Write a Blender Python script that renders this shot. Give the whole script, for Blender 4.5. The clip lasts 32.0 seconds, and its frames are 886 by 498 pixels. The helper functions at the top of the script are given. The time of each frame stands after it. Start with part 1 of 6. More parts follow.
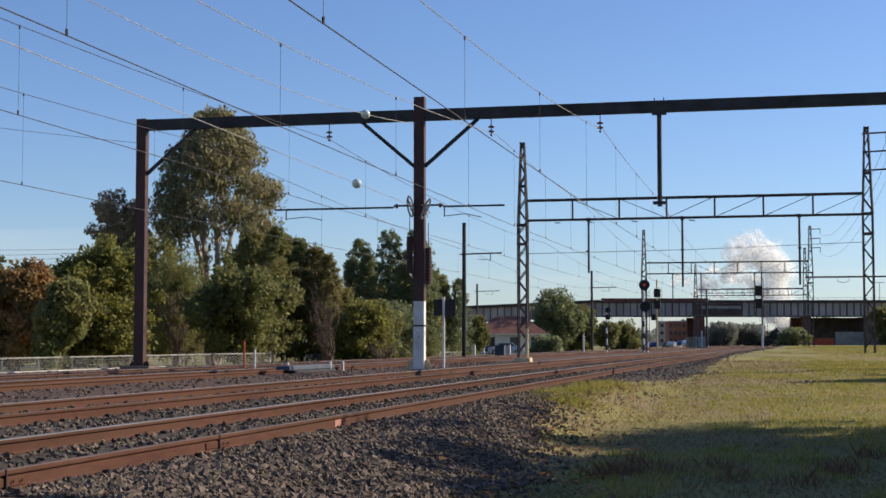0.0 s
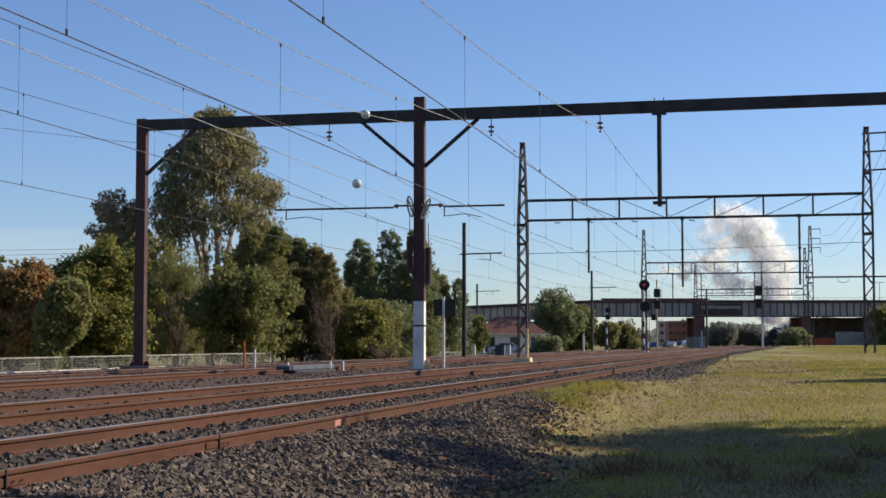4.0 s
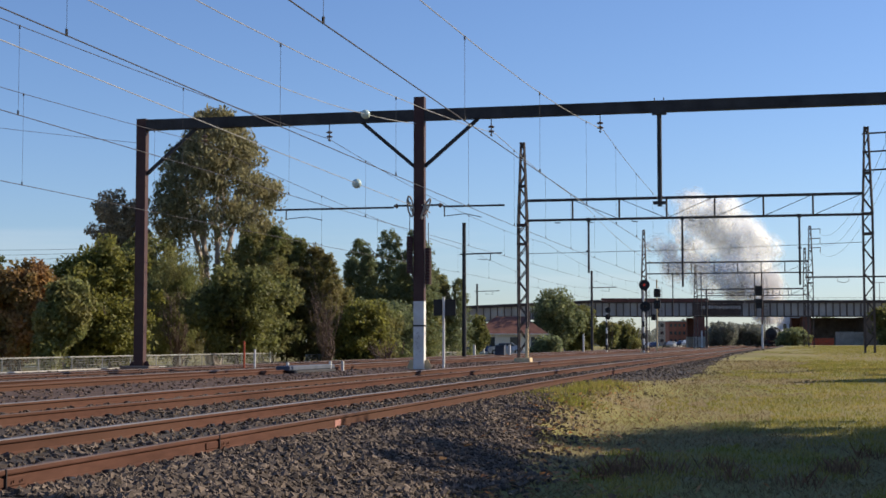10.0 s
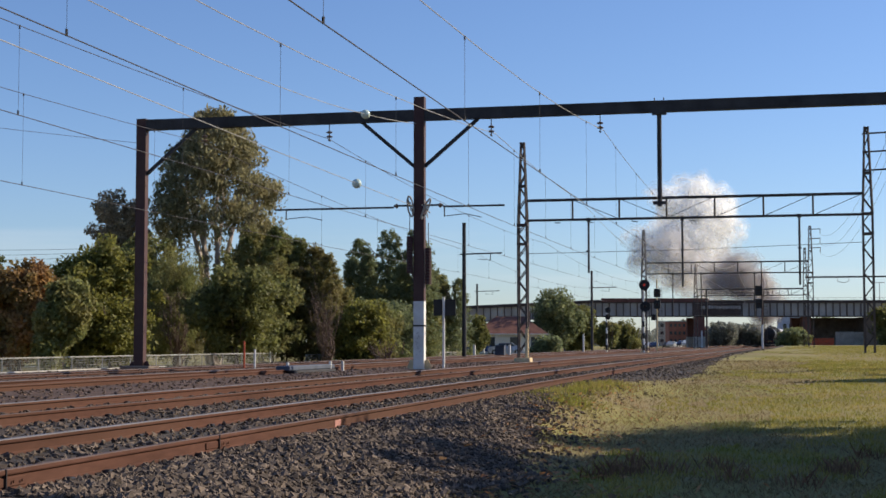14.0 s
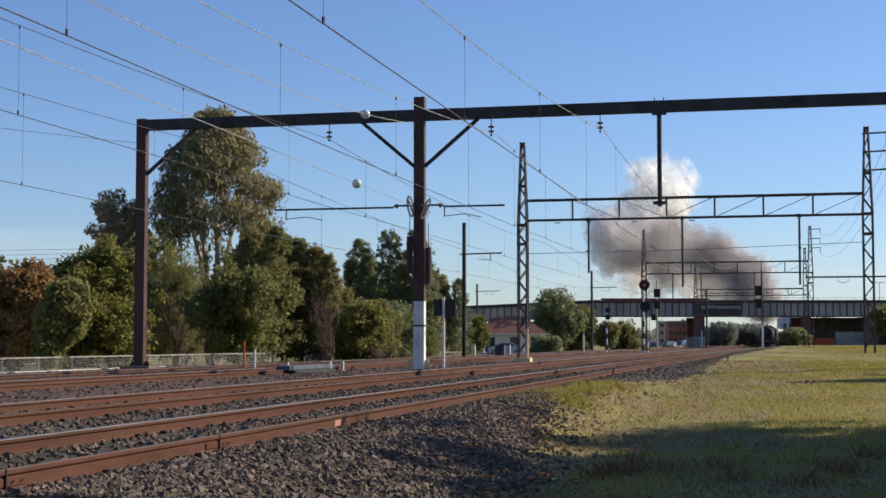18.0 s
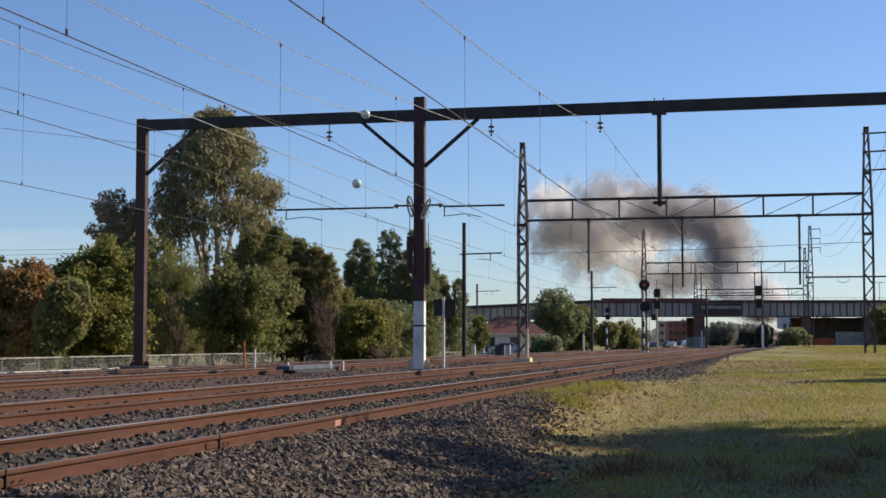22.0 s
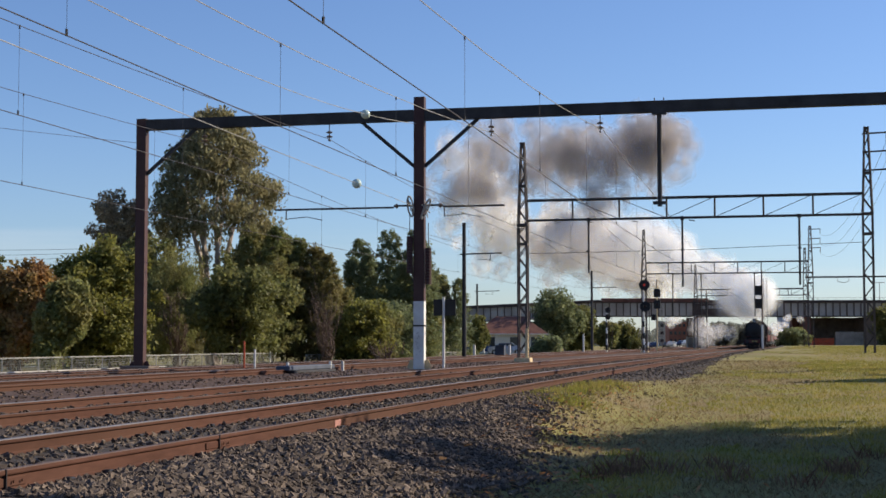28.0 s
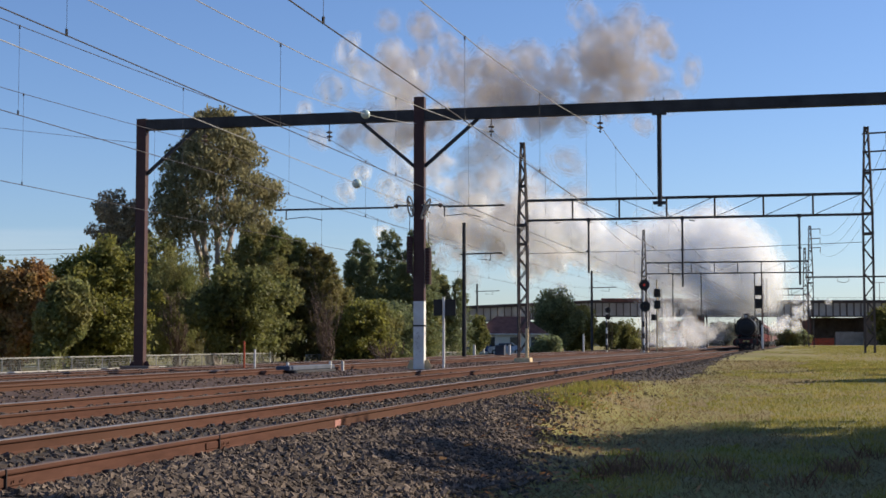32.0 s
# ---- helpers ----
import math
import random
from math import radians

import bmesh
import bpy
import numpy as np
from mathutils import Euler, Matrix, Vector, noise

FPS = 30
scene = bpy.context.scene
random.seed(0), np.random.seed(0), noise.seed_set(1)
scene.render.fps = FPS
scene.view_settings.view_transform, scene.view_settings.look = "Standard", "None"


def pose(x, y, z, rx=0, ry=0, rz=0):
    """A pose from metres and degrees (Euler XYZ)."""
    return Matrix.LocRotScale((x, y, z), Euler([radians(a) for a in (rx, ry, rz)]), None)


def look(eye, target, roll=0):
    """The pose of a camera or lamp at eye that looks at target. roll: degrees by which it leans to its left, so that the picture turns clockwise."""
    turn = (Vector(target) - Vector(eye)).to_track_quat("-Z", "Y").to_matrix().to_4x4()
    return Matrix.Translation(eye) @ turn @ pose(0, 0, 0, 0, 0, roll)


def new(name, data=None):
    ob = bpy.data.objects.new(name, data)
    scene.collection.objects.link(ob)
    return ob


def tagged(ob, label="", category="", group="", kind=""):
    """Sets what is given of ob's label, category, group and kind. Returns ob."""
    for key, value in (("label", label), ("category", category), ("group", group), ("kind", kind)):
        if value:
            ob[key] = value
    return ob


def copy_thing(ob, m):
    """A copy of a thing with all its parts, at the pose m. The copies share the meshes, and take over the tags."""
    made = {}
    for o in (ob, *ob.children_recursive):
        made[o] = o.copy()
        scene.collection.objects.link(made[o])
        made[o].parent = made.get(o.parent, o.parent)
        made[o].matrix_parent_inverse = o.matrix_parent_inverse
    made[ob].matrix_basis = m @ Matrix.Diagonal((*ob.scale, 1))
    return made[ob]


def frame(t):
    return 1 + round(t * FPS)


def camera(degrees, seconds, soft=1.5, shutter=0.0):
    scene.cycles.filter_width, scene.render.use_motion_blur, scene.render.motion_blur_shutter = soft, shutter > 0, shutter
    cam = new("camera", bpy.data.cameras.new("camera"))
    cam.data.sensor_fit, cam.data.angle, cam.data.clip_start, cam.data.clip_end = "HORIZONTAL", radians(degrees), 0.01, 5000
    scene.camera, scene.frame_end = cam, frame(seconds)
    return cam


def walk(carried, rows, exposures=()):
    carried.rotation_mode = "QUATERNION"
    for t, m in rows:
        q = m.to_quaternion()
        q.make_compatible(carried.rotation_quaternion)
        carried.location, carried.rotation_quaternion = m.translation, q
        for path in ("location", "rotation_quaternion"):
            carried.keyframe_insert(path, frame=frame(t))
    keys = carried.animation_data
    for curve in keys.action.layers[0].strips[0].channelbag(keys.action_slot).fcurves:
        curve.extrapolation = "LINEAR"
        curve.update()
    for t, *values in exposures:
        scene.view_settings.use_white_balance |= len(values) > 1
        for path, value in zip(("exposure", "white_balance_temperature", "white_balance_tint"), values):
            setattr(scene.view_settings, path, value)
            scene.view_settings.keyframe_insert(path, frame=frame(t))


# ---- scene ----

# camera: stands still on the grass beside the line; the line runs along +Y
cam = camera(33.80, 32.0, soft=1.6)
EYE = (0.0, 0.0, 1.06)
CAM_POSE = pose(EYE[0], EYE[1], EYE[2], 90 + 3.638, 0, 13.2)
walk(cam, [(0.0, CAM_POSE), (32.0, CAM_POSE)], exposures=[(0.0, 0.4), (32.0, 0.4)])

# ---- light ----
SUN_HEADING = 58.0     # degrees from +Y towards +X
SUN_HEIGHT = 28.0
world = bpy.data.worlds.new("sky")
scene.world = world
world.use_nodes = True
wn, wl = world.node_tree.nodes, world.node_tree.links
wn.clear()
w_out = wn.new("ShaderNodeOutputWorld")
w_bg = wn.new("ShaderNodeBackground")
w_sky = wn.new("ShaderNodeTexSky")
w_sky.sky_type = "NISHITA"
w_sky.sun_disc = False
w_sky.sun_elevation = radians(SUN_HEIGHT)
w_sky.sun_rotation = radians(SUN_HEADING)
w_sky.air_density, w_sky.dust_density, w_sky.ozone_density = 1.0, 0.25, 3.0
w_bg.inputs["Strength"].default_value = 0.085
w_tint = wn.new("ShaderNodeMixRGB")
w_tint.blend_type = "MULTIPLY"
w_tint.inputs["Fac"].default_value = 1.0
w_tint.inputs[2].default_value = (0.86, 0.96, 1.22, 1)
wl.new(w_sky.outputs[0], w_tint.inputs[1])
# faint streaks of high cloud near the horizon
w_tc, w_map, w_noise = wn.new("ShaderNodeTexCoord"), wn.new("ShaderNodeMapping"), wn.new("ShaderNodeTexNoise")
w_map.inputs["Scale"].default_value = (1.0, 1.0, 14.0)
w_noise.inputs["Scale"].default_value, w_noise.inputs["Detail"].default_value = 2.6, 5
wl.new(w_tc.outputs["Generated"], w_map.inputs["Vector"])
wl.new(w_map.outputs[0], w_noise.inputs["Vector"])
w_ramp = wn.new("ShaderNodeMapRange")
w_ramp.inputs["From Min"].default_value, w_ramp.inputs["From Max"].default_value, w_ramp.inputs["To Max"].default_value = 0.52, 0.78, 0.45
wl.new(w_noise.outputs["Fac"], w_ramp.inputs["Value"])
w_sep, w_low = wn.new("ShaderNodeSeparateXYZ"), wn.new("ShaderNodeMapRange")
wl.new(w_tc.outputs["Generated"], w_sep.inputs[0])
wl.new(w_sep.outputs[2], w_low.inputs["Value"])
w_low.inputs["From Min"].default_value, w_low.inputs["From Max"].default_value = 0.13, 0.03
w_mul = wn.new("ShaderNodeMath")
w_mul.operation = "MULTIPLY"
wl.new(w_ramp.outputs[0], w_mul.inputs[0])
wl.new(w_low.outputs[0], w_mul.inputs[1])
w_cloud = wn.new("ShaderNodeMixRGB")
w_cloud.inputs[2].default_value = (7.2, 7.5, 7.9, 1)
wl.new(w_mul.outputs[0], w_cloud.inputs["Fac"])
wl.new(w_tint.outputs[0], w_cloud.inputs[1])
wl.new(w_cloud.outputs[0], w_bg.inputs["Color"])
wl.new(w_bg.outputs[0], w_out.inputs["Surface"])
sun_dir = Vector((math.sin(radians(SUN_HEADING)) * math.cos(radians(SUN_HEIGHT)),
                  math.cos(radians(SUN_HEADING)) * math.cos(radians(SUN_HEIGHT)), math.sin(radians(SUN_HEIGHT))))
sun_data = bpy.data.lights.new("sun", "SUN")
sun_data.energy, sun_data.angle, sun_data.color = 5.0, radians(0.53), (1.0, 0.88, 0.70)
sun = new("sun", sun_data)
sun.matrix_world = look(sun_dir * 60, (0, 0, 0))
scene.cycles.transparent_max_bounces = 96
scene.cycles.max_bounces, scene.cycles.diffuse_bounces, scene.cycles.transmission_bounces = 24, 20, 20     # white vapour passes light on many times

rng = np.random.default_rng(7)


# ---- materials ----
def material(name, base, rough=0.8, metal=0.0, dark=0.6, light=1.25, scale=3.0, fine=40.0, bump=0.3, bump_size=0.01,
             random_tone=0.0, island=False, tint=None, tint_scale=0.6, tint_amount=0.0, stretch=None, emit=0.0, specular=0.3):
    """Surface with two scales of variation: broad blotches and fine grain, with relief."""
    m = bpy.data.materials.new(name)
    m.use_nodes = True
    n, l = m.node_tree.nodes, m.node_tree.links
    b = n["Principled BSDF"]
    tc = n.new("ShaderNodeTexCoord")
    vec = tc.outputs["Object"]
    if stretch:
        mp = n.new("ShaderNodeMapping")
        mp.inputs["Scale"].default_value = stretch
        l.new(vec, mp.inputs["Vector"])
        vec = mp.outputs["Vector"]
    big, small = n.new("ShaderNodeTexNoise"), n.new("ShaderNodeTexNoise")
    big.inputs["Scale"].default_value, small.inputs["Scale"].default_value = scale, fine
    big.inputs["Detail"].default_value, small.inputs["Detail"].default_value = 5, 3
    l.new(vec, big.inputs["Vector"])
    l.new(vec, small.inputs["Vector"])
    add = n.new("ShaderNodeMath")
    add.operation = "MULTIPLY_ADD"
    l.new(small.outputs["Fac"], add.inputs[0])
    add.inputs[1].default_value = 0.5
    l.new(big.outputs["Fac"], add.inputs[2])
    ramp = n.new("ShaderNodeValToRGB")
    ramp.color_ramp.elements[0].position, ramp.color_ramp.elements[1].position = 0.5, 1.0
    ramp.color_ramp.elements[0].color = (*[c * dark for c in base], 1)
    ramp.color_ramp.elements[1].color = (*[min(0.95, c * light) for c in base], 1)
    l.new(add.outputs[0], ramp.inputs["Fac"])
    col = ramp.outputs["Color"]
    if tint:
        t_noise = n.new("ShaderNodeTexNoise")
        t_noise.inputs["Scale"].default_value = tint_scale
        t_noise.inputs["Detail"].default_value = 6
        l.new(vec, t_noise.inputs["Vector"])
        t_ramp = n.new("ShaderNodeMapRange")
        t_ramp.inputs["From Min"].default_value, t_ramp.inputs["From Max"].default_value = 0.42, 0.62
        t_ramp.inputs["To Max"].default_value = tint_amount
        l.new(t_noise.outputs["Fac"], t_ramp.inputs["Value"])
        mix = n.new("ShaderNodeMixRGB")
        l.new(t_ramp.outputs[0], mix.inputs["Fac"])
        l.new(col, mix.inputs[1])
        mix.inputs[2].default_value = (*tint, 1)
        col = mix.outputs[0]
    if random_tone:
        source = n.new("ShaderNodeNewGeometry").outputs["Random Per Island"] if island else n.new("ShaderNodeObjectInfo").outputs["Random"]
        mr = n.new("ShaderNodeMapRange")
        mr.inputs["To Min"].default_value, mr.inputs["To Max"].default_value = 1 - random_tone, 1 + random_tone
        l.new(source, mr.inputs["Value"])
        mul = n.new("ShaderNodeVectorMath")
        mul.operation = "SCALE"
        l.new(col, mul.inputs[0])
        l.new(mr.outputs[0], mul.inputs["Scale"])
        col = mul.outputs[0]
    l.new(col, b.inputs["Base Color"])
    b.inputs["Roughness"].default_value, b.inputs["Metallic"].default_value = rough, metal
    b.inputs["Specular IOR Level"].default_value = specular
    if bump:
        bp = n.new("ShaderNodeBump")
        bp.inputs["Strength"].default_value, bp.inputs["Distance"].default_value = bump, bump_size
        l.new(add.outputs[0], bp.inputs["Height"])
        l.new(bp.outputs[0], b.inputs["Normal"])
    if emit:
        b.inputs["Emission Color"].default_value = (*base, 1)
        b.inputs["Emission Strength"].default_value = emit
    return m


def leaf_material(name, base, second, spread=0.45):
    """Leaves: tone changes from leaf to leaf, and some light comes through."""
    m = bpy.data.materials.new(name)
    m.use_nodes = True
    n, l = m.node_tree.nodes, m.node_tree.links
    b, out = n["Principled BSDF"], n["Material Output"]
    geo = n.new("ShaderNodeNewGeometry")
    tc = n.new("ShaderNodeTexCoord")
    noise_tex = n.new("ShaderNodeTexNoise")
    noise_tex.inputs["Scale"].default_value = 0.9
    noise_tex.inputs["Detail"].default_value = 3
    l.new(tc.outputs["Object"], noise_tex.inputs["Vector"])
    mr = n.new("ShaderNodeMapRange")
    mr.inputs["From Min"].default_value, mr.inputs["From Max"].default_value = 0.38, 0.65
    l.new(noise_tex.outputs["Fac"], mr.inputs["Value"])
    mix = n.new("ShaderNodeMixRGB")
    mix.inputs[1].default_value, mix.inputs[2].default_value = (*base, 1), (*second, 1)
    l.new(mr.outputs[0], mix.inputs["Fac"])
    tone = n.new("ShaderNodeMapRange")
    tone.inputs["To Min"].default_value, tone.inputs["To Max"].default_value = 1 - spread, 1 + spread
    l.new(geo.outputs["Random Per Island"], tone.inputs["Value"])
    mul = n.new("ShaderNodeVectorMath")
    mul.operation = "SCALE"
    l.new(mix.outputs[0], mul.inputs[0])
    l.new(tone.outputs[0], mul.inputs["Scale"])
    l.new(mul.outputs[0], b.inputs["Base Color"])
    b.inputs["Roughness"].default_value = 0.55
    b.inputs["Specular IOR Level"].default_value = 0.25
    tr = n.new("ShaderNodeBsdfTranslucent")
    l.new(mul.outputs[0], tr.inputs["Color"])
    ms = n.new("ShaderNodeMixShader")
    ms.inputs["Fac"].default_value = 0.5
    l.new(b.outputs[0], ms.inputs[1])
    l.new(tr.outputs[0], ms.inputs[2])
    l.new(ms.outputs[0], out.inputs["Surface"])
    return m


def smoke_material(name, base, alpha):
    """Drifting vapour: patchy, see-through shells, lit from both sides."""
    m = bpy.data.materials.new(name)
    m.use_nodes = True
    n, l = m.node_tree.nodes, m.node_tree.links
    n.remove(n["Principled BSDF"])
    out = n["Material Output"]
    tc, info = n.new("ShaderNodeTexCoord"), n.new("ShaderNodeObjectInfo")
    off = n.new("ShaderNodeVectorMath")
    off.operation = "SCALE"
    off.inputs[0].default_value = (37.0, 91.0, 53.0)
    l.new(info.outputs["Random"], off.inputs["Scale"])
    add = n.new("ShaderNodeVectorMath")
    add.operation = "ADD"
    l.new(tc.outputs["Object"], add.inputs[0])
    l.new(off.outputs[0], add.inputs[1])
    tex = n.new("ShaderNodeTexNoise")
    tex.inputs["Scale"].default_value, tex.inputs["Detail"].default_value, tex.inputs["Roughness"].default_value = 1.5, 4, 0.6
    l.new(add.outputs[0], tex.inputs["Vector"])
    mr = n.new("ShaderNodeMapRange")
    mr.interpolation_type = "SMOOTHSTEP"
    mr.inputs["From Min"].default_value, mr.inputs["From Max"].default_value = 0.30, 0.68
    l.new(tex.outputs["Fac"], mr.inputs["Value"])
    uv = n.new("ShaderNodeUVMap")
    uv.uv_map = "fall"
    sep = n.new("ShaderNodeSeparateXYZ")
    l.new(uv.outputs[0], sep.inputs[0])
    mul, mul2 = n.new("ShaderNodeMath"), n.new("ShaderNodeMath")
    mul.operation = mul2.operation = "MULTIPLY"
    l.new(mr.outputs[0], mul.inputs[0])
    l.new(sep.outputs[0], mul.inputs[1])
    l.new(mul.outputs[0], mul2.inputs[0])
    mul2.inputs[1].default_value = alpha
    d, t, tp = n.new("ShaderNodeBsdfDiffuse"), n.new("ShaderNodeBsdfTranslucent"), n.new("ShaderNodeBsdfTransparent")
    d.inputs["Color"].default_value = (*base, 1)
    t.inputs["Color"].default_value = (*base, 1)
    half, ms = n.new("ShaderNodeMixShader"), n.new("ShaderNodeMixShader")
    half.inputs["Fac"].default_value = 0.62
    l.new(d.outputs[0], half.inputs[1])
    l.new(t.outputs[0], half.inputs[2])
    l.new(mul2.outputs[0], ms.inputs["Fac"])
    l.new(tp.outputs[0], ms.inputs[1])
    l.new(half.outputs[0], ms.inputs[2])
    l.new(ms.outputs[0], out.inputs["Surface"])
    return m


M = {}
M["ballast"] = material("grey_basalt_ballast", (0.055, 0.046, 0.040), 0.95, scale=1.2, fine=22, bump=1.0, bump_size=0.05, dark=0.45, light=1.5, tint=(0.075, 0.05, 0.038), tint_scale=0.35, tint_amount=0.6)
M["stone"] = material("basalt_stone", (0.125, 0.094, 0.072), 0.95, scale=5, fine=60, random_tone=0.55, island=True, dark=0.6, light=1.3)
M["rust_bed"] = material("rust_stained_ballast", (0.085, 0.052, 0.039), 0.95, scale=0.8, fine=25, bump=1.0, bump_size=0.04, dark=0.5, light=1.5)
M["rust_stone"] = material("rust_stained_stone", (0.10, 0.068, 0.052), 0.95, scale=5, fine=60, random_tone=0.5, island=True)
M["rail"] = material("rusty_rail_steel", (0.086, 0.040, 0.028), 0.9, scale=1.5, fine=30, dark=0.6, light=1.3, bump=0.25, bump_size=0.004, stretch=(1, 0.15, 1), specular=0.1, tint=(0.085, 0.045, 0.03), tint_scale=0.8, tint_amount=0.7)
M["rail_dull"] = material("dull_rail_head", (0.11, 0.07, 0.052), 0.6, 0.2, scale=1, fine=20, bump=0.05)
M["rail_top"] = material("polished_rail_head", (0.22, 0.195, 0.18), 0.5, 0.7, scale=1, fine=20, dark=0.8, light=1.1, bump=0.05)
M["sleeper"] = material("weathered_timber_sleeper", (0.10, 0.075, 0.06), 0.95, scale=2, fine=25, random_tone=0.3)
M["grass_ground"] = material("short_grass_ground", (0.205, 0.185, 0.05), 0.95, scale=0.25, fine=14, bump=1.0, bump_size=0.05, dark=0.7, light=1.3, tint=(0.235, 0.175, 0.085), tint_scale=0.22, tint_amount=0.8)
M["dirt"] = material("dry_dirt", (0.19, 0.15, 0.11), 0.95, scale=0.5, fine=9, bump=0.6, bump_size=0.03)
M["blade"] = leaf_material("grass_blade", (0.205, 0.20, 0.036), (0.325, 0.255, 0.07), 0.35)
M["dead_leaf"] = leaf_material("dead_leaf", (0.36, 0.16, 0.06), (0.30, 0.20, 0.11), 0.5)
M["dead_weed"] = leaf_material("dead_weed_stalk", (0.16, 0.07, 0.04), (0.22, 0.14, 0.08), 0.4)
M["dry_blade"] = leaf_material("dry_grass_blade", (0.26, 0.19, 0.10), (0.19, 0.145, 0.055), 0.45)
M["steel"] = material("dark_weathered_steel", (0.035, 0.033, 0.035), 0.7, 0.2, scale=1.5, fine=25, dark=0.6, light=1.6)
M["oxide"] = material("red_oxide_painted_steel", (0.055, 0.021, 0.021), 0.6, 0.0, scale=0.8, fine=20, dark=0.6, light=1.35, tint=(0.085, 0.045, 0.032), tint_scale=1.2, tint_amount=0.5)
M["lattice"] = material("old_lattice_steel", (0.075, 0.06, 0.055), 0.75, 0.1, scale=1.5, fine=25, dark=0.6, light=1.5)
M["white"] = material("chalky_white_paint", (0.74, 0.72, 0.68), 0.8, scale=1.5, fine=25, dark=0.75, light=1.1, tint=(0.5, 0.44, 0.38), tint_scale=2.0, tint_amount=0.5)
M["cream"] = material("yellowed_cream_paint", (0.62, 0.47, 0.27), 0.8, scale=1.5, fine=20, dark=0.75)
M["concrete"] = material("weathered_concrete", (0.36, 0.33, 0.29), 0.9, scale=1.2, fine=18, dark=0.7, light=1.2)
M["old_concrete"] = material("dark_stained_concrete", (0.16, 0.12, 0.095), 0.9, scale=1.2, fine=18)
M["wire"] = material("copper_wire_weathered", (0.10, 0.09, 0.085), 0.5, 0.6, bump=0)
M["wire_light"] = material("galvanised_wire", (0.30, 0.29, 0.27), 0.7, 0.0, bump=0)
M["glass"] = material("insulator_glass", (0.55, 0.66, 0.60), 0.15, 0.0, bump=0, specular=0.6)
M["porcelain"] = material("brown_porcelain", (0.12, 0.08, 0.06), 0.3, bump=0)
M["girder"] = material("grey_painted_girder", (0.45, 0.42, 0.385), 0.8, scale=0.8, fine=8, dark=0.75, light=1.2, tint=(0.18, 0.14, 0.12), tint_scale=0.4, tint_amount=0.5)
M["girder_dark"] = material("rusty_dark_girder", (0.07, 0.048, 0.040), 0.85, scale=0.7, fine=8, dark=0.6, light=1.6)
M["rust_pier"] = material("rust_brown_pier", (0.16, 0.07, 0.055), 0.85, scale=0.7, fine=8)
M["black"] = material("black_paint", (0.015, 0.014, 0.015), 0.5, scale=1.5, fine=20, dark=0.7, light=1.6)
M["brick"] = material("red_roof_tile", (0.17, 0.075, 0.055), 0.85, scale=1.5, fine=20)
M["render_wall"] = material("pale_rendered_wall", (0.66, 0.62, 0.54), 0.9, scale=1.0, fine=12, dark=0.8, light=1.1)
M["window"] = material("dark_window_glass", (0.03, 0.035, 0.04), 0.12, bump=0, specular=0.6)
M["bark"] = material("grey_brown_bark", (0.17, 0.13, 0.10), 0.9, scale=2, fine=20, stretch=(1, 1, 0.3))
M["pale_bark"] = material("pale_gum_bark", (0.48, 0.40, 0.34), 0.85, scale=1.2, fine=12, dark=0.55, light=1.2, stretch=(1, 1, 0.3))
M["twig"] = material("bare_twigs", (0.16, 0.11, 0.085), 0.9, bump=0)
M["road"] = material("asphalt", (0.055, 0.054, 0.053), 0.9, scale=0.5, fine=10)
M["galv"] = material("galvanised_steel", (0.42, 0.41, 0.39), 0.5, 0.4, scale=2, fine=20, dark=0.75)
M["fence_wire"] = material("dull_grey_fence_wire", (0.30, 0.29, 0.265), 0.7, 0.2, scale=2, fine=20)
M["pink_paint"] = material("faded_pink_paint", (0.42, 0.20, 0.16), 0.8, scale=8, fine=60, dark=0.4)
M["orange"] = material("orange_plastic", (0.50, 0.085, 0.035), 0.6, bump=0)
M["girder_blue"] = material("blue_grey_cover", (0.07, 0.08, 0.105), 0.75, scale=1.5, fine=15)
M["brick_far"] = material("orange_red_brick", (0.36, 0.13, 0.08), 0.9, scale=0.4, fine=5)
M["blue_wall"] = material("pale_blue_cladding", (0.42, 0.46, 0.52), 0.8, scale=0.4, fine=5)
M["car_white"] = material("white_car_paint", (0.75, 0.75, 0.75), 0.25, bump=0, specular=0.5)
M["car_blue"] = material("dark_blue_car_paint", (0.03, 0.05, 0.12), 0.25, bump=0, specular=0.5)
M["car_silver"] = material("silver_car_paint", (0.42, 0.43, 0.45), 0.3, 0.4, bump=0, specular=0.5)
M["car_dark"] = material("dark_grey_car_paint", (0.05, 0.05, 0.055), 0.25, bump=0, specular=0.5)
M["loco_black"] = material("sooty_black_paint", (0.012, 0.011, 0.012), 0.45, scale=1.0, fine=14, dark=0.7, light=1.7)
M["loco_red"] = material("dull_red_paint", (0.09, 0.016, 0.014), 0.45, scale=1.0, fine=14)
M["carriage_red"] = material("maroon_carriage_paint", (0.17, 0.03, 0.03), 0.3, scale=0.8, fine=8, specular=0.5)
M["carriage_roof"] = material("silver_grey_roof", (0.45, 0.44, 0.43), 0.5, 0.2, scale=0.8, fine=8)
M["brass"] = material("warm_headlamp_glass", (1.0, 0.85, 0.6), 0.3, bump=0, emit=3.0, dark=1, light=1)
M["brass_trim"] = material("worn_brass", (0.5, 0.36, 0.14), 0.4, 0.7, bump=0)
STEAM = smoke_material("white_steam", (1.0, 1.0, 1.0), 0.24)
MIST = smoke_material("pale_steam", (1.0, 1.0, 0.99), 0.34)
ASH = smoke_material("pale_grey_smoke", (0.88, 0.86, 0.85), 0.28)
SMOKE = smoke_material("brownish_grey_smoke", (0.58, 0.54, 0.53), 0.25)
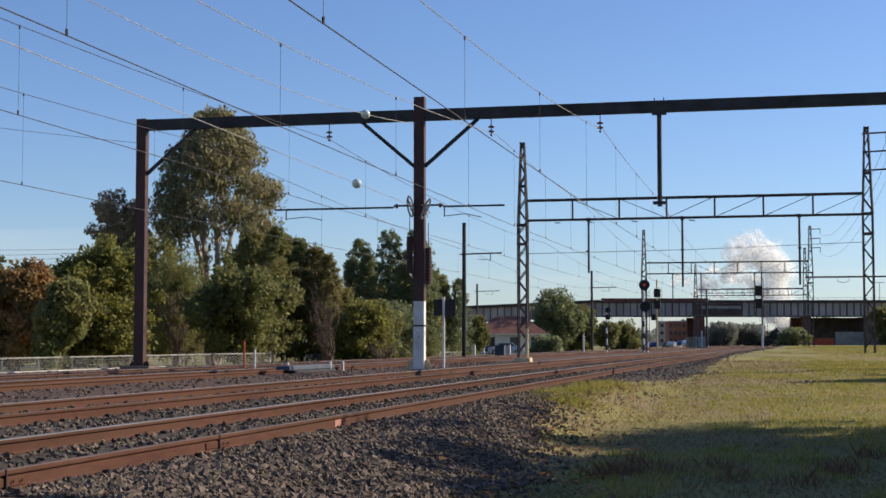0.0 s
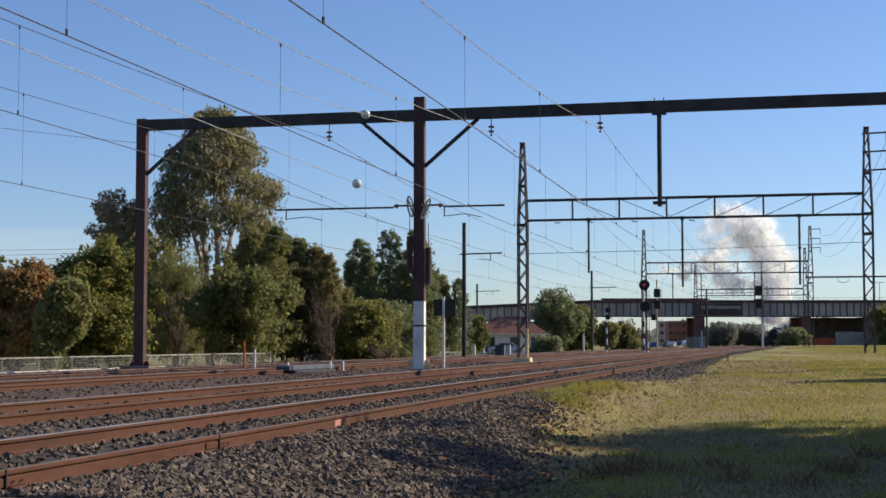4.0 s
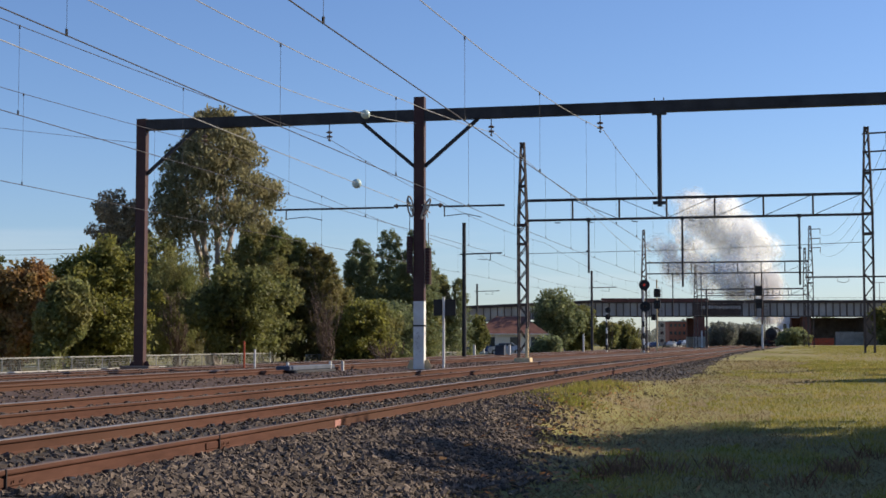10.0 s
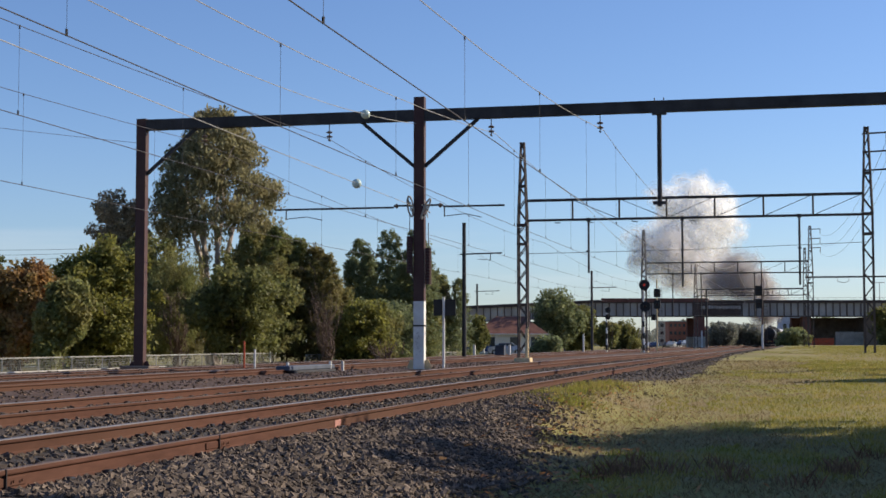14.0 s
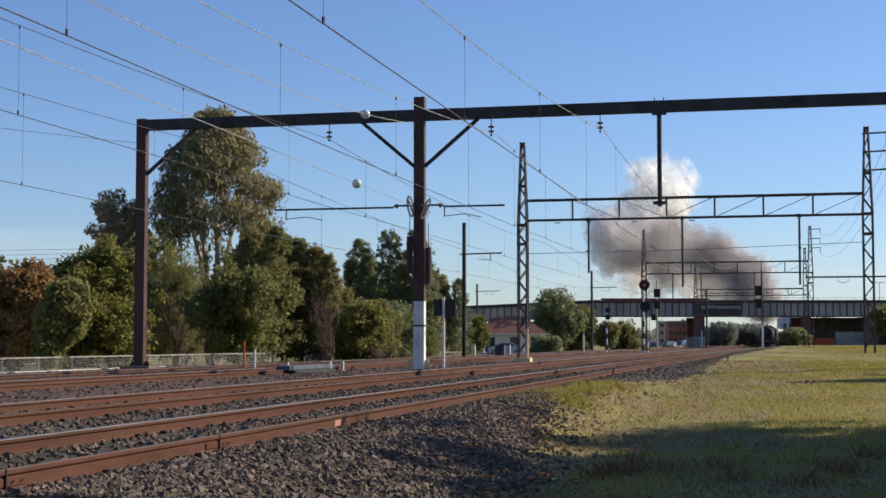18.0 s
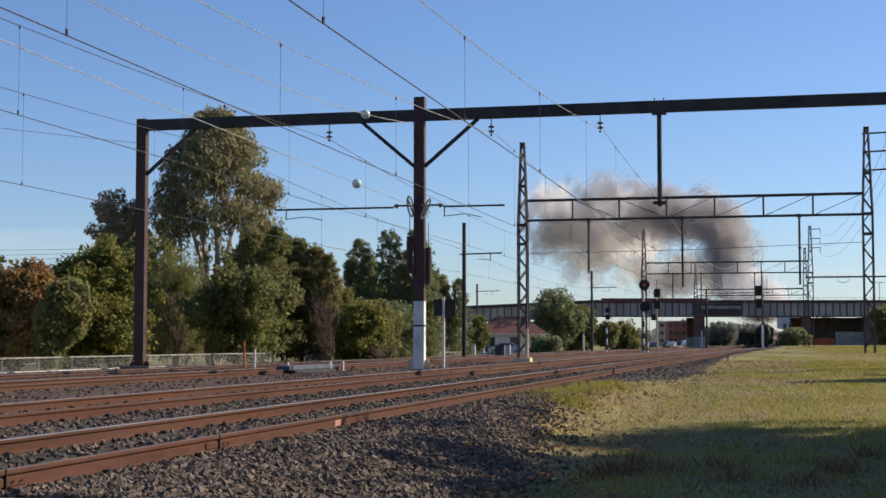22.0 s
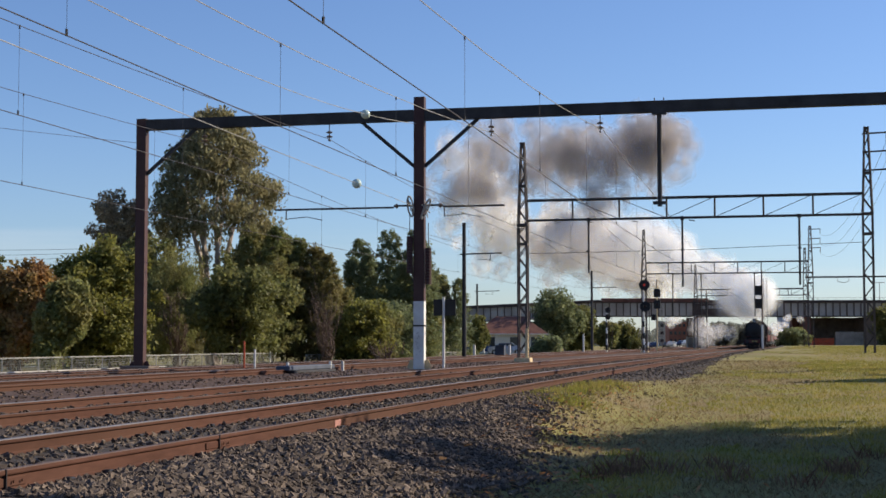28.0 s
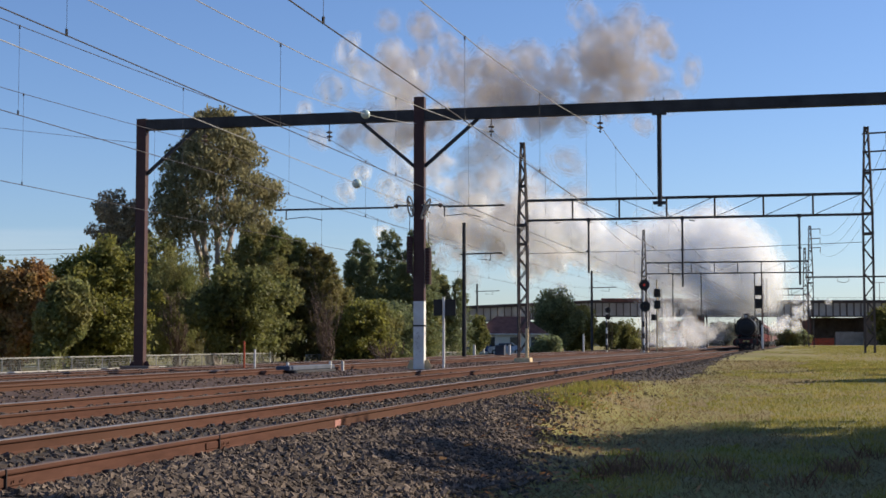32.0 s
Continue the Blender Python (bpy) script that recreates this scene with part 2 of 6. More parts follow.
LEAVES = {
    "rust": leaf_material("rusty_leaves", (0.33, 0.18, 0.075), (0.22, 0.17, 0.06), 0.4),
    "olive": leaf_material("olive_leaves", (0.20, 0.215, 0.075), (0.25, 0.22, 0.085), 0.4),
    "olive2": leaf_material("brown_olive_leaves", (0.25, 0.205, 0.08), (0.19, 0.18, 0.068), 0.4),
    "lime": leaf_material("yellow_green_leaves", (0.22, 0.21, 0.05), (0.16, 0.16, 0.042), 0.4),
    "green": leaf_material("mid_green_leaves", (0.16, 0.17, 0.058), (0.21, 0.2, 0.07), 0.4),
    "dark": leaf_material("dark_green_leaves", (0.185, 0.215, 0.105), (0.22, 0.235, 0.11), 0.4),
    "brown": leaf_material("brown_needles", (0.4, 0.31, 0.2), (0.33, 0.265, 0.165), 0.4),
    # distance haze is painted into this pale, greyed leaf colour
    "far": leaf_material("haze_tinted_far_leaves", (0.20, 0.22, 0.185), (0.25, 0.245, 0.20), 0.25),
    "gum": leaf_material("grey_green_gum_leaves", (0.25, 0.235, 0.125), (0.3, 0.265, 0.145), 0.4),
}


# ---- building blocks ----
def mesh_from(name, verts, faces, mat):
    me = bpy.data.meshes.new(name)
    me.from_pydata(np.asarray(verts).tolist() if len(verts) else [], [], [list(map(int, q)) for q in faces])
    if mat:
        me.materials.append(mat)
    return me


def part(name, bm, mat, parent=None, label="", smooth=False):
    """Links a bmesh as one mesh object, under its thing when there is one."""
    me = bpy.data.meshes.new(name)
    if smooth:
        for q in bm.faces:
            q.smooth = True
    bmesh.ops.recalc_face_normals(bm, faces=bm.faces)
    bm.to_mesh(me)
    bm.free()
    for one in mat if isinstance(mat, (list, tuple)) else [mat]:
        me.materials.append(one)
    ob = new(name, me)
    if parent:
        ob.parent = parent
    if label:
        ob["label"] = label
    return ob


def empty(name, m, label, category, group=""):
    ob = new(name)
    ob.empty_display_size = 0.3
    ob.matrix_basis = m
    return tagged(ob, label, category, group)


def box(bm, x0, x1, y0, y1, z0, z1, bevel=0.0):
    made = bmesh.ops.create_cube(bm, size=1.0)["verts"]
    bmesh.ops.scale(bm, vec=(x1 - x0, y1 - y0, z1 - z0), verts=made)
    bmesh.ops.translate(bm, vec=((x0 + x1) / 2, (y0 + y1) / 2, (z0 + z1) / 2), verts=made)
    if bevel:
        edges = list({e for v in made for e in v.link_edges})
        bmesh.ops.bevel(bm, geom=edges, offset=bevel, segments=1, affect="EDGES")
    return bm


def beam(bm, a, b, w, h=None, up=(0, 0, 1)):
    """A straight bar from a to b of width w and depth h."""
    a, b = Vector(a), Vector(b)
    h = h or w
    d = (b - a).normalized()
    side = d.cross(Vector(up))
    if side.length < 1e-4:
        side = Vector((1, 0, 0))
    side.normalize()
    top = side.cross(d)
    ring = []
    for end in (a, b):
        ring.append([bm.verts.new(end + side * sx * w / 2 + top * sz * h / 2) for sx, sz in ((-1, -1), (1, -1), (1, 1), (-1, 1))])
    for k in range(4):
        bm.faces.new((ring[0][k], ring[0][(k + 1) % 4], ring[1][(k + 1) % 4], ring[1][k]))
    bm.faces.new(ring[0])
    bm.faces.new(ring[1])
    return bm


def tube(bm, pts, radii, n=8, caps=True):
    """A round bar through the points, one radius or one a point."""
    pts = [Vector(q) for q in pts]
    if not isinstance(radii, (list, tuple)):
        radii = [radii] * len(pts)
    rings = []
    for i, q in enumerate(pts):
        d = (pts[min(i + 1, len(pts) - 1)] - pts[max(i - 1, 0)]).normalized()
        side = d.cross(Vector((0, 0, 1)))
        if side.length < 1e-3:
            side = Vector((1, 0, 0))
        side.normalize()
        top = side.cross(d)
        rings.append([bm.verts.new(q + (side * math.cos(a) + top * math.sin(a)) * radii[i]) for a in (2 * math.pi * k / n for k in range(n))])
    for i in range(len(rings) - 1):
        for k in range(n):
            bm.faces.new((rings[i][k], rings[i][(k + 1) % n], rings[i + 1][(k + 1) % n], rings[i + 1][k]))
    if caps:
        bm.faces.new(rings[0])
        bm.faces.new(rings[-1])
    return bm


def disc(bm, centre, axis, radius, depth, n=20):
    c, d = Vector(centre), Vector(axis).normalized()
    return tube(bm, [c - d * depth / 2, c + d * depth / 2], radius, n)


# ---- the lie of the land ----
def bend(y):
    """How far the line has swung to the east at y."""
    return (2.1 * (1 - math.exp(-((y - 50) / 75) ** 2)) if y > 50 else 0.0) + (0.000135 * (min(y, 420) - 200) ** 2 + 0.0594 * max(0, y - 420) if y > 200 else 0.0)


def smooth(a, b, v):
    v = min(1.0, max(0.0, (v - a) / (b - a)))
    return v * v * (3 - 2 * v)


def ground_z(x, y):
    u = x - bend(y)
    grass = -0.36 + 0.86 * smooth(22, 78, y)
    west = -0.50
    z = grass * smooth(-4.4, -2.6, u) + west * smooth(25.5, 31.0, -u)
    if u > -2.6:
        z += 0.05 * noise.noise(Vector((x * 0.35, y * 0.2, 3.1)))
    return z


def edge_u(y):
    """Ragged east edge of the ballast, where the grass begins."""
    return -2.75 - 1.75 * smooth(13, 30, y) * (1 - smooth(36, 47, y)) + 0.5 * smooth(47, 90, y) + 0.35 * noise.noise(Vector((0, y * 0.5, 0))) + 0.15 * noise.noise(Vector((4, y * 2.1, 0)))


def strip(name, us, ys, lift, mat, follow=True):
    verts, faces = [], []
    for y in ys:
        for u in us:
            x = u + (bend(y) if follow else 0)
            z = ground_z(x, y) + lift
            if name == "ballast_bed" and u > edge_u(y):
                z -= 0.06
            verts.append((x, y, z))
    w = len(us)
    for i in range(len(ys) - 1):
        for k in range(w - 1):
            a = i * w + k
            faces.append((a, a + 1, a + w + 1, a + w))
    ob = new(name, mesh_from(name, verts, faces, mat))
    for q in ob.data.polygons:
        q.use_smooth = True
    return ob


far_y = [-400, -120, -60] + [-30 + 2.0 * k for k in range(80)] + [132 + 6 * k for k in range(45)] + [430, 520, 700, 1000, 1600, 2600, 4200]
far_u = [-3000, -1200, -500, -200, -100, -60, -45, -36, -32, -30, -28.5, -27, -25.5, -24, -16, -9, -5, -4.4, -4.0, -3.6, -3.2, -2.9, -2.6, -2.2, -1.6, -1, 0, 1, 2, 3, 4, 5.5, 7, 9, 12, 16, 22, 30, 45, 70, 120, 250, 700, 3000]
ground = tagged(strip("ground", far_u, far_y, 0.0, M["grass_ground"]), "green and straw-coloured rough grass ground beside the railway", "ground", kind="structure")
bed_y = [-30 + 2.0 * k for k in range(20)] + [10 + 0.4 * k for k in range(100)] + [50 + 1.5 * k for k in range(48)] + [121 + 5 * k for k in range(80)]
bed = tagged(strip("ballast_bed", [-12.9, -11, -9, -7, -5.6] + [-5.2 + 0.12 * k for k in range(30)], bed_y, 0.015, M["ballast"]), "grey crushed basalt ballast under the tracks", "ballast", kind="structure")
old_bed = tagged(strip("ballast_bed_old", [-25.2, -22, -19, -16, -14.5, -12.9], bed_y, 0.012, M["rust_bed"]), "rust-stained reddish brown ballast of the older tracks", "ballast", kind="structure")


# ---- tracks ----
RAIL = ((-0.070, 0.0), (0.070, 0.0), (0.070, 0.012), (0.016, 0.030), (0.009, 0.045), (0.009, 0.118), (0.030, 0.130), (0.035, 0.140), (0.035, 0.163),
        (0.028, 0.170), (-0.028, 0.170), (-0.035, 0.163), (-0.035, 0.140), (-0.030, 0.130), (-0.009, 0.118), (-0.009, 0.045), (-0.016, 0.030), (-0.070, 0.012))


def rail_mesh(name, u, ys, tilt, z0=0.0):
    """A rail of real section along the line, leaning inwards by tilt (radians); the top of the head is bright."""
    verts, faces, mats = [], [], []
    n = len(RAIL)
    c, s = math.cos(tilt), math.sin(tilt)
    for y in ys:
        for a, b in RAIL:
            verts.append((u + bend(y) + a * c - b * s, y, z0 + a * s + b * c))
    for i in range(len(ys) - 1):
        for k in range(n):
            faces.append((i * n + k, i * n + (k + 1) % n, (i + 1) * n + (k + 1) % n, (i + 1) * n + k))
            mats.append(1 if k in (8, 9, 10) else 0)
    faces.append(tuple(range(n)))
    mats.append(0)
    me = mesh_from(name, verts, faces, M["rail"])
    me.materials.append(M["rail_top"] if tilt < 0 else M["rail_dull"])
    me.polygons.foreach_set("material_index", mats)
    return me


def track(name, centre, z0, label, near_joints=(), clips=False):
    thing = empty(name, pose(0, 0, 0), label, "railway track", "railway tracks")
    ys = [-30 + 3.0 * k for k in range(60)] + [150 + 6 * k for k in range(65)]
    for side, tilt in ((0.835, 0.04), (-0.835, -0.04)):
        ob = new("rail", rail_mesh("rail", centre + side, ys, tilt, z0))
        ob.parent = thing
    bm = box(bmesh.new(), -1.3, 1.3, -0.115, 0.115, -0.12, 0.006, 0.01)
    proto = part("sleeper", bm, M["sleeper"], thing)
    clip = box(bmesh.new(), -0.04, 0.04, -0.05, 0.05, 0.0, 0.045, 0.012)
    clip_ob = part("rail_fastening", clip, M["black"], thing)
    clip_ob.matrix_basis = pose(centre + 0.925, 8.0, z0 + 0.006)
    for k in range(96):
        y = 8.0 + 0.685 * k + rng.uniform(-0.04, 0.04)
        ob = proto if k == 0 else new("sleeper", proto.data)
        ob.parent = thing
        ob.matrix_basis = pose(centre + bend(y), y, z0 + rng.uniform(-0.03, 0.004), 0, 0, rng.uniform(-0.6, 0.6))
        if clips and k < 62:
            for du in (-0.925, -0.745, 0.745, 0.925):
                if rng.random() < 0.55:
                    one = new("rail_fastening", clip_ob.data)
                    one.parent = thing
                    one.matrix_basis = pose(centre + du + bend(y), y, z0 + 0.006, 0, 0, rng.uniform(-15, 15))
    for u, y in near_joints:
        bm = bmesh.new()
        box(bm, u + 0.008, u + 0.020, y - 0.30, y + 0.30, 0.045, 0.112, 0.006)
        for k in range(2):
            disc(bm, (u + 0.036, y + 0.1 + 0.12 * k, 0.08), (1, 0, 0), 0.011, 0.01, 6)
        part("fishplate", bm, M["rail"], thing)
        part("rail_gap", box(bmesh.new(), u - 0.037, u + 0.0365, y - 0.006, y + 0.006, 0.03, 0.1715), M["black"], thing)
    return thing


TRACK_A, TRACK_B, TRACK_C, TRACK_D = -6.16, -10.18, -16.9, -22.0
track("railway_track", TRACK_A, 0.0, "rusty broad gauge railway track in grey ballast", ((-5.325, 9.26), (-5.325, 13.2)), True)
track("railway_track", TRACK_B, 0.0, "second rusty railway track with bright rail heads", (), True)
track("railway_track", TRACK_C, -0.03, "older railway track in reddish stained ballast")
track("railway_track", TRACK_D, -0.10, "outer railway track beside the fence")


def stones(name, count, size, place, mat, label):
    """Loose angular stones lying on the bed."""
    base = np.array([(1, 0, 0), (-1, 0, 0), (0, 1, 0), (0, -1, 0), (0, 0, 1), (0, 0, -1)], float)
    tri = np.array([(0, 2, 4), (2, 1, 4), (1, 3, 4), (3, 0, 4), (2, 0, 5), (1, 2, 5), (3, 1, 5), (0, 3, 5)])
    pts = place(count)
    count = len(pts)
    v = base[None] * rng.uniform(0.55, 1.25, (count, 6, 1)) + rng.normal(0, 0.22, (count, 6, 3))
    ang = rng.uniform(0, 2 * math.pi, count)
    tilt = rng.uniform(-0.9, 0.9, count)
    c, s, ct, st = np.cos(ang)[:, None], np.sin(ang)[:, None], np.cos(tilt)[:, None], np.sin(tilt)[:, None]
    y, z = v[:, :, 1] * ct - v[:, :, 2] * st, v[:, :, 1] * st + v[:, :, 2] * ct
    x, y = v[:, :, 0] * c - y * s, v[:, :, 0] * s + y * c
    v = np.stack([x, y, z * 0.8], -1) * (size * rng.uniform(0.6, 1.35, (count, 1, 1)))
    v += pts[:, None, :]
    faces = (tri[None] + 6 * np.arange(count)[:, None, None]).reshape(-1, 3)
    ob = new(name, mesh_from(name, v.reshape(-1, 3), faces, mat))
    return tagged(ob, label, "ballast", kind="stuff")


def bed_points(u0, u1, y0, y1, power, lift=0.012, skip=()):
    def place(n):
        y = y0 + (y1 - y0) * rng.random(n) ** power
        u = rng.uniform(u0, u1, n)
        keep = np.ones(n, bool)
        lim = np.array([edge_u(v) for v in y])
        keep &= (u < lim) | (rng.random(n) < 0.45 * np.exp(-(u - lim) / 0.30))
        for c in skip:
            for sx in (-1, 1):
                keep &= np.abs(u - (c + 0.835 * sx)) > 0.085
        y, u = y[keep], u[keep]
        x = u + np.array([bend(v) for v in y])
        z = np.array([ground_z(a, b) for a, b in zip(x, y)]) + lift + rng.uniform(-0.01, 0.02, len(y))
        return np.stack([x, y, z], -1)
    return place


mark = tagged(part("paint_mark", box(bmesh.new(), -5.3145, -5.311, 16.93, 17.17, 0.03, 0.115), M["pink_paint"]), "small faded pink paint mark on the rail web", "paint mark")

stones("ballast_stones", 36000, 0.036, bed_points(-5.24, -2.2, 9.0, 36, 1.45), M["stone"], "loose angular grey basalt stones on the ballast shoulder")
stones("ballast_stones", 15000, 0.036, bed_points(-12.6, -5.4, 8.0, 46, 1.3, 0.02, (TRACK_A, TRACK_B)), M["stone"], "loose angular grey stones between the rails")
stones("ballast_stones", 20000, 0.042, bed_points(-12.4, -2.0, 34, 120, 1.3, 0.01, (TRACK_A, TRACK_B)), M["stone"], "grey basalt stones further along the line")
stones("ballast_stones", 7000, 0.045, bed_points(-25, -12.8, 16, 75, 1.3, 0.01, (TRACK_C, TRACK_D)), M["rust_stone"], "rust-stained stones along the older tracks")


# ---- overhead line structures ----
G1 = 53.0


def portal_post(name, x, y, z0, top, white_to, label):
    """Built-up steel post: two flanges, a web plate and battens."""
    thing = empty(name, pose(x, y, z0), label, "gantry post", "overhead line posts")
    h = top - z0
    for sx in (-1, 1):
        lo = bmesh.new()
        box(lo, sx * 0.19 - 0.012, sx * 0.19 + 0.012, -0.15, 0.15, 0.0 if not white_to else white_to, h, 0.003)
        part("flange", lo, M["oxide"], thing)
    part("web_plate", box(bmesh.new(), -0.178, 0.178, -0.015, 0.015, white_to or 0.0, h), M["oxide"], thing)
    part("face_plate", box(bmesh.new(), -0.176, 0.176, -0.145, -0.125, white_to or 0.0, h), M["oxide"], thing)
    if white_to:
        part("painted_base", box(bmesh.new(), -0.204, 0.204, -0.152, 0.152, 0.0, white_to, 0.004), M["white"], thing, "white painted foot of the post")
        band = box(bmesh.new(), -0.215, 0.215, -0.165, 0.165, white_to * 0.63, white_to * 0.63 + 0.06)
        part("strap", band, M["steel"], thing)
        for k in range(9):
            zz = 0.55 + 0.10 * k
            w0 = rng.uniform(-0.14, 0.0)
            part("scrawl_bar", beam(bmesh.new(), (w0, -0.1555, zz), (w0 + rng.uniform(0.06, 0.15), -0.1555, zz + rng.uniform(-0.05, 0.06)), 0.004, 0.035, (0, 1, 0)), M["oxide"], thing)
    foot = bmesh.new()
    for sx in (-1, 1):
        beam(foot, (sx * 0.36, -0.02, 0.02), (sx * 0.21, -0.02, 0.34), 0.28, 0.02, (0, 1, 0))
    part("gusset", foot, M["cream"] if white_to else M["oxide"], thing)
    part("footing", box(bmesh.new(), -0.62, 0.62, -0.5, 0.5, -0.45, 0.02 if white_to else 0.2, 0.03), M["old_concrete"], thing, "weathered concrete footing")
    return thing


portal_post("gantry_post", -24.62, G1, -0.08, 9.84, 0, "dark red oxide steel gantry post on a concrete footing")
centre_post = portal_post("gantry_post", -13.33, G1, 0.02, 10.28, 2.55, "red oxide steel gantry post with white painted foot")
portal_post("gantry_post", 5.6, G1, 0.1, 9.9, 0, "dark red oxide steel gantry post beside the grass")

gantry = empty("gantry_beam", pose(0, G1, 0), "long dark steel portal beam carried by the gantry posts", "gantry beam")
for x0, x1 in ((-24.83, -13.54), (-13.12, 5.9)):
    for z, t in ((9.40, 0.02), (9.80, 0.02)):
        part("flange", box(bmesh.new(), x0, x1, -0.14, 0.14, z - t, z, 0.003), M["steel"], gantry)
    part("web", box(bmesh.new(), x0, x1, -0.012, 0.012, 9.402, 9.778), M["steel"], gantry)
    part("side_plate", box(bmesh.new(), x0, x1, -0.135, -0.118, 9.402, 9.778), M["steel"], gantry)
for x, ax in ((-24.42, 1), (-13.53, -1), (-13.13, 1)):
    part("knee_brace", beam(bmesh.new(), (x, 0, 7.65), (x + ax * 2.05, 0, 9.39), 0.10, 0.13), M["steel"], gantry)
# drop tube
part("drop_tube", tube(bmesh.new(), [(-4.36, 0, 5.95), (-4.36, 0, 9.4)], 0.085, 10), M["steel"], gantry)
part("drop_collar", box(bmesh.new(), -4.62, -4.10, -0.16, 0.16, 9.30, 9.398, 0.01), M["steel"], gantry)
part("drop_clamp", box(bmesh.new(), -4.60, -4.12, -0.06, 0.06, 6.02, 6.14, 0.01), M["steel"], gantry)
for sx in (-0.17, 0.17):
    part("bolt_lug", tube(bmesh.new(), [(-4.36 + sx, 0, 9.80), (-4.36 + sx, 0, 9.92)], 0.02, 6), M["steel"], gantry)


def insulator(x, y, z):
    thing = empty("insulator", pose(x, y, z), "brown disc insulator string hanging from the beam", "insulator", "insulators")
    part("rod", tube(bmesh.new(), [(0, 0, -0.62), (0, 0, 0)], 0.018, 6), M["steel"], thing)
    for k in range(2):
        part("insulator_disc", tube(bmesh.new(), [(0, 0, -0.26 - 0.17 * k), (0, 0, -0.31 - 0.17 * k), (0, 0, -0.35 - 0.17 * k)], [0.035, 0.125, 0.10], 12), M["porcelain"], thing)
    part("clamp", box(bmesh.new(), -0.03, 0.03, -0.09, 0.09, -0.66, -0.60, 0.01), M["steel"], thing)
    return thing


for x in (TRACK_A - 0.35, TRACK_B - 0.40, TRACK_C, TRACK_D):
    insulator(x, G1, 9.38)

# cantilever arms on the centre post
for sx, x1 in ((-1, -19.0), (1, -10.05)):
    arm = empty("registration_arm", pose(-13.33, G1 - 0.2, 6.10), "horizontal dark steel registration arm on the post", "registration arm", "registration arms")
    reach = abs(x1 + 13.33)
    part("tube", tube(bmesh.new(), [(sx * 0.2, 0, 0.06), (sx * 0.95, 0, 0.06), (sx * 0.96, 0, 0.0), (sx * reach, 0, 0.0)], 0.036, 8), M["steel"], arm)
    part("insulator_sleeve", tube(bmesh.new(), [(sx * 0.78, 0, 0.05), (sx * 0.84, 0, 0.05), (sx * 0.90, 0, 0.05)], [0.06, 0.10, 0.06], 10), M["porcelain"], arm)
    px = sx * (reach - 0.45 if sx < 0 else 1.0)
    part("drop_bracket", tube(bmesh.new(), [(px, 0, 0), (px, 0, -0.38)], 0.025, 6), M["steel"], arm)
    part("steady_arm", tube(bmesh.new(), [(px, 0, -0.36), (px + 0.8, 0.1, -0.28), (px + 1.35, 0.3, -0.40)], 0.016, 6), M["steel"], arm)
wheel = empty("tension_wheel", pose(-13.62, G1 - 0.28, 6.12), "pale grey balance wheel of the wire tensioner", "tension wheel")
ring = bmesh.new()
tube(ring, [(0.30 * 0.35 * math.cos(a), 0.30 * math.sin(a) * 0.7, 0.36 * math.cos(a + math.pi / 2)) for a in (2 * math.pi * k / 24 for k in range(25))], 0.035, 6, False)
part("rim", ring, M["concrete"], wheel)
for k in range(3):
    a = math.pi * k / 3
    part("spoke", beam(bmesh.new(), (-0.1 * math.cos(a), 0.2 * math.sin(a), 0.33 * math.cos(a)), (0.1 * math.cos(a), -0.2 * math.sin(a), -0.33 * math.cos(a)), 0.03), M["concrete"], wheel)
wheel2 = copy_thing(wheel, pose(-13.02, G1 - 0.28, 6.02, 0, 0, 60))
weights = empty("balance_weight", pose(-13.66, G1 - 0.22, 3.62), "rust red stack of cast balance weights", "balance weight")
for k in range(12):
    part("weight", tube(bmesh.new(), [(0, 0, 0.115 * k), (0, 0, 0.115 * k + 0.105)], 0.12, 12), M["oxide"], weights)
part("hanger_rod", tube(bmesh.new(), [(0, 0, 0), (0, 0, 2.3)], 0.014, 6), M["steel"], weights)
weights2 = copy_thing(weights, pose(-12.99, G1 - 0.02, 3.2))


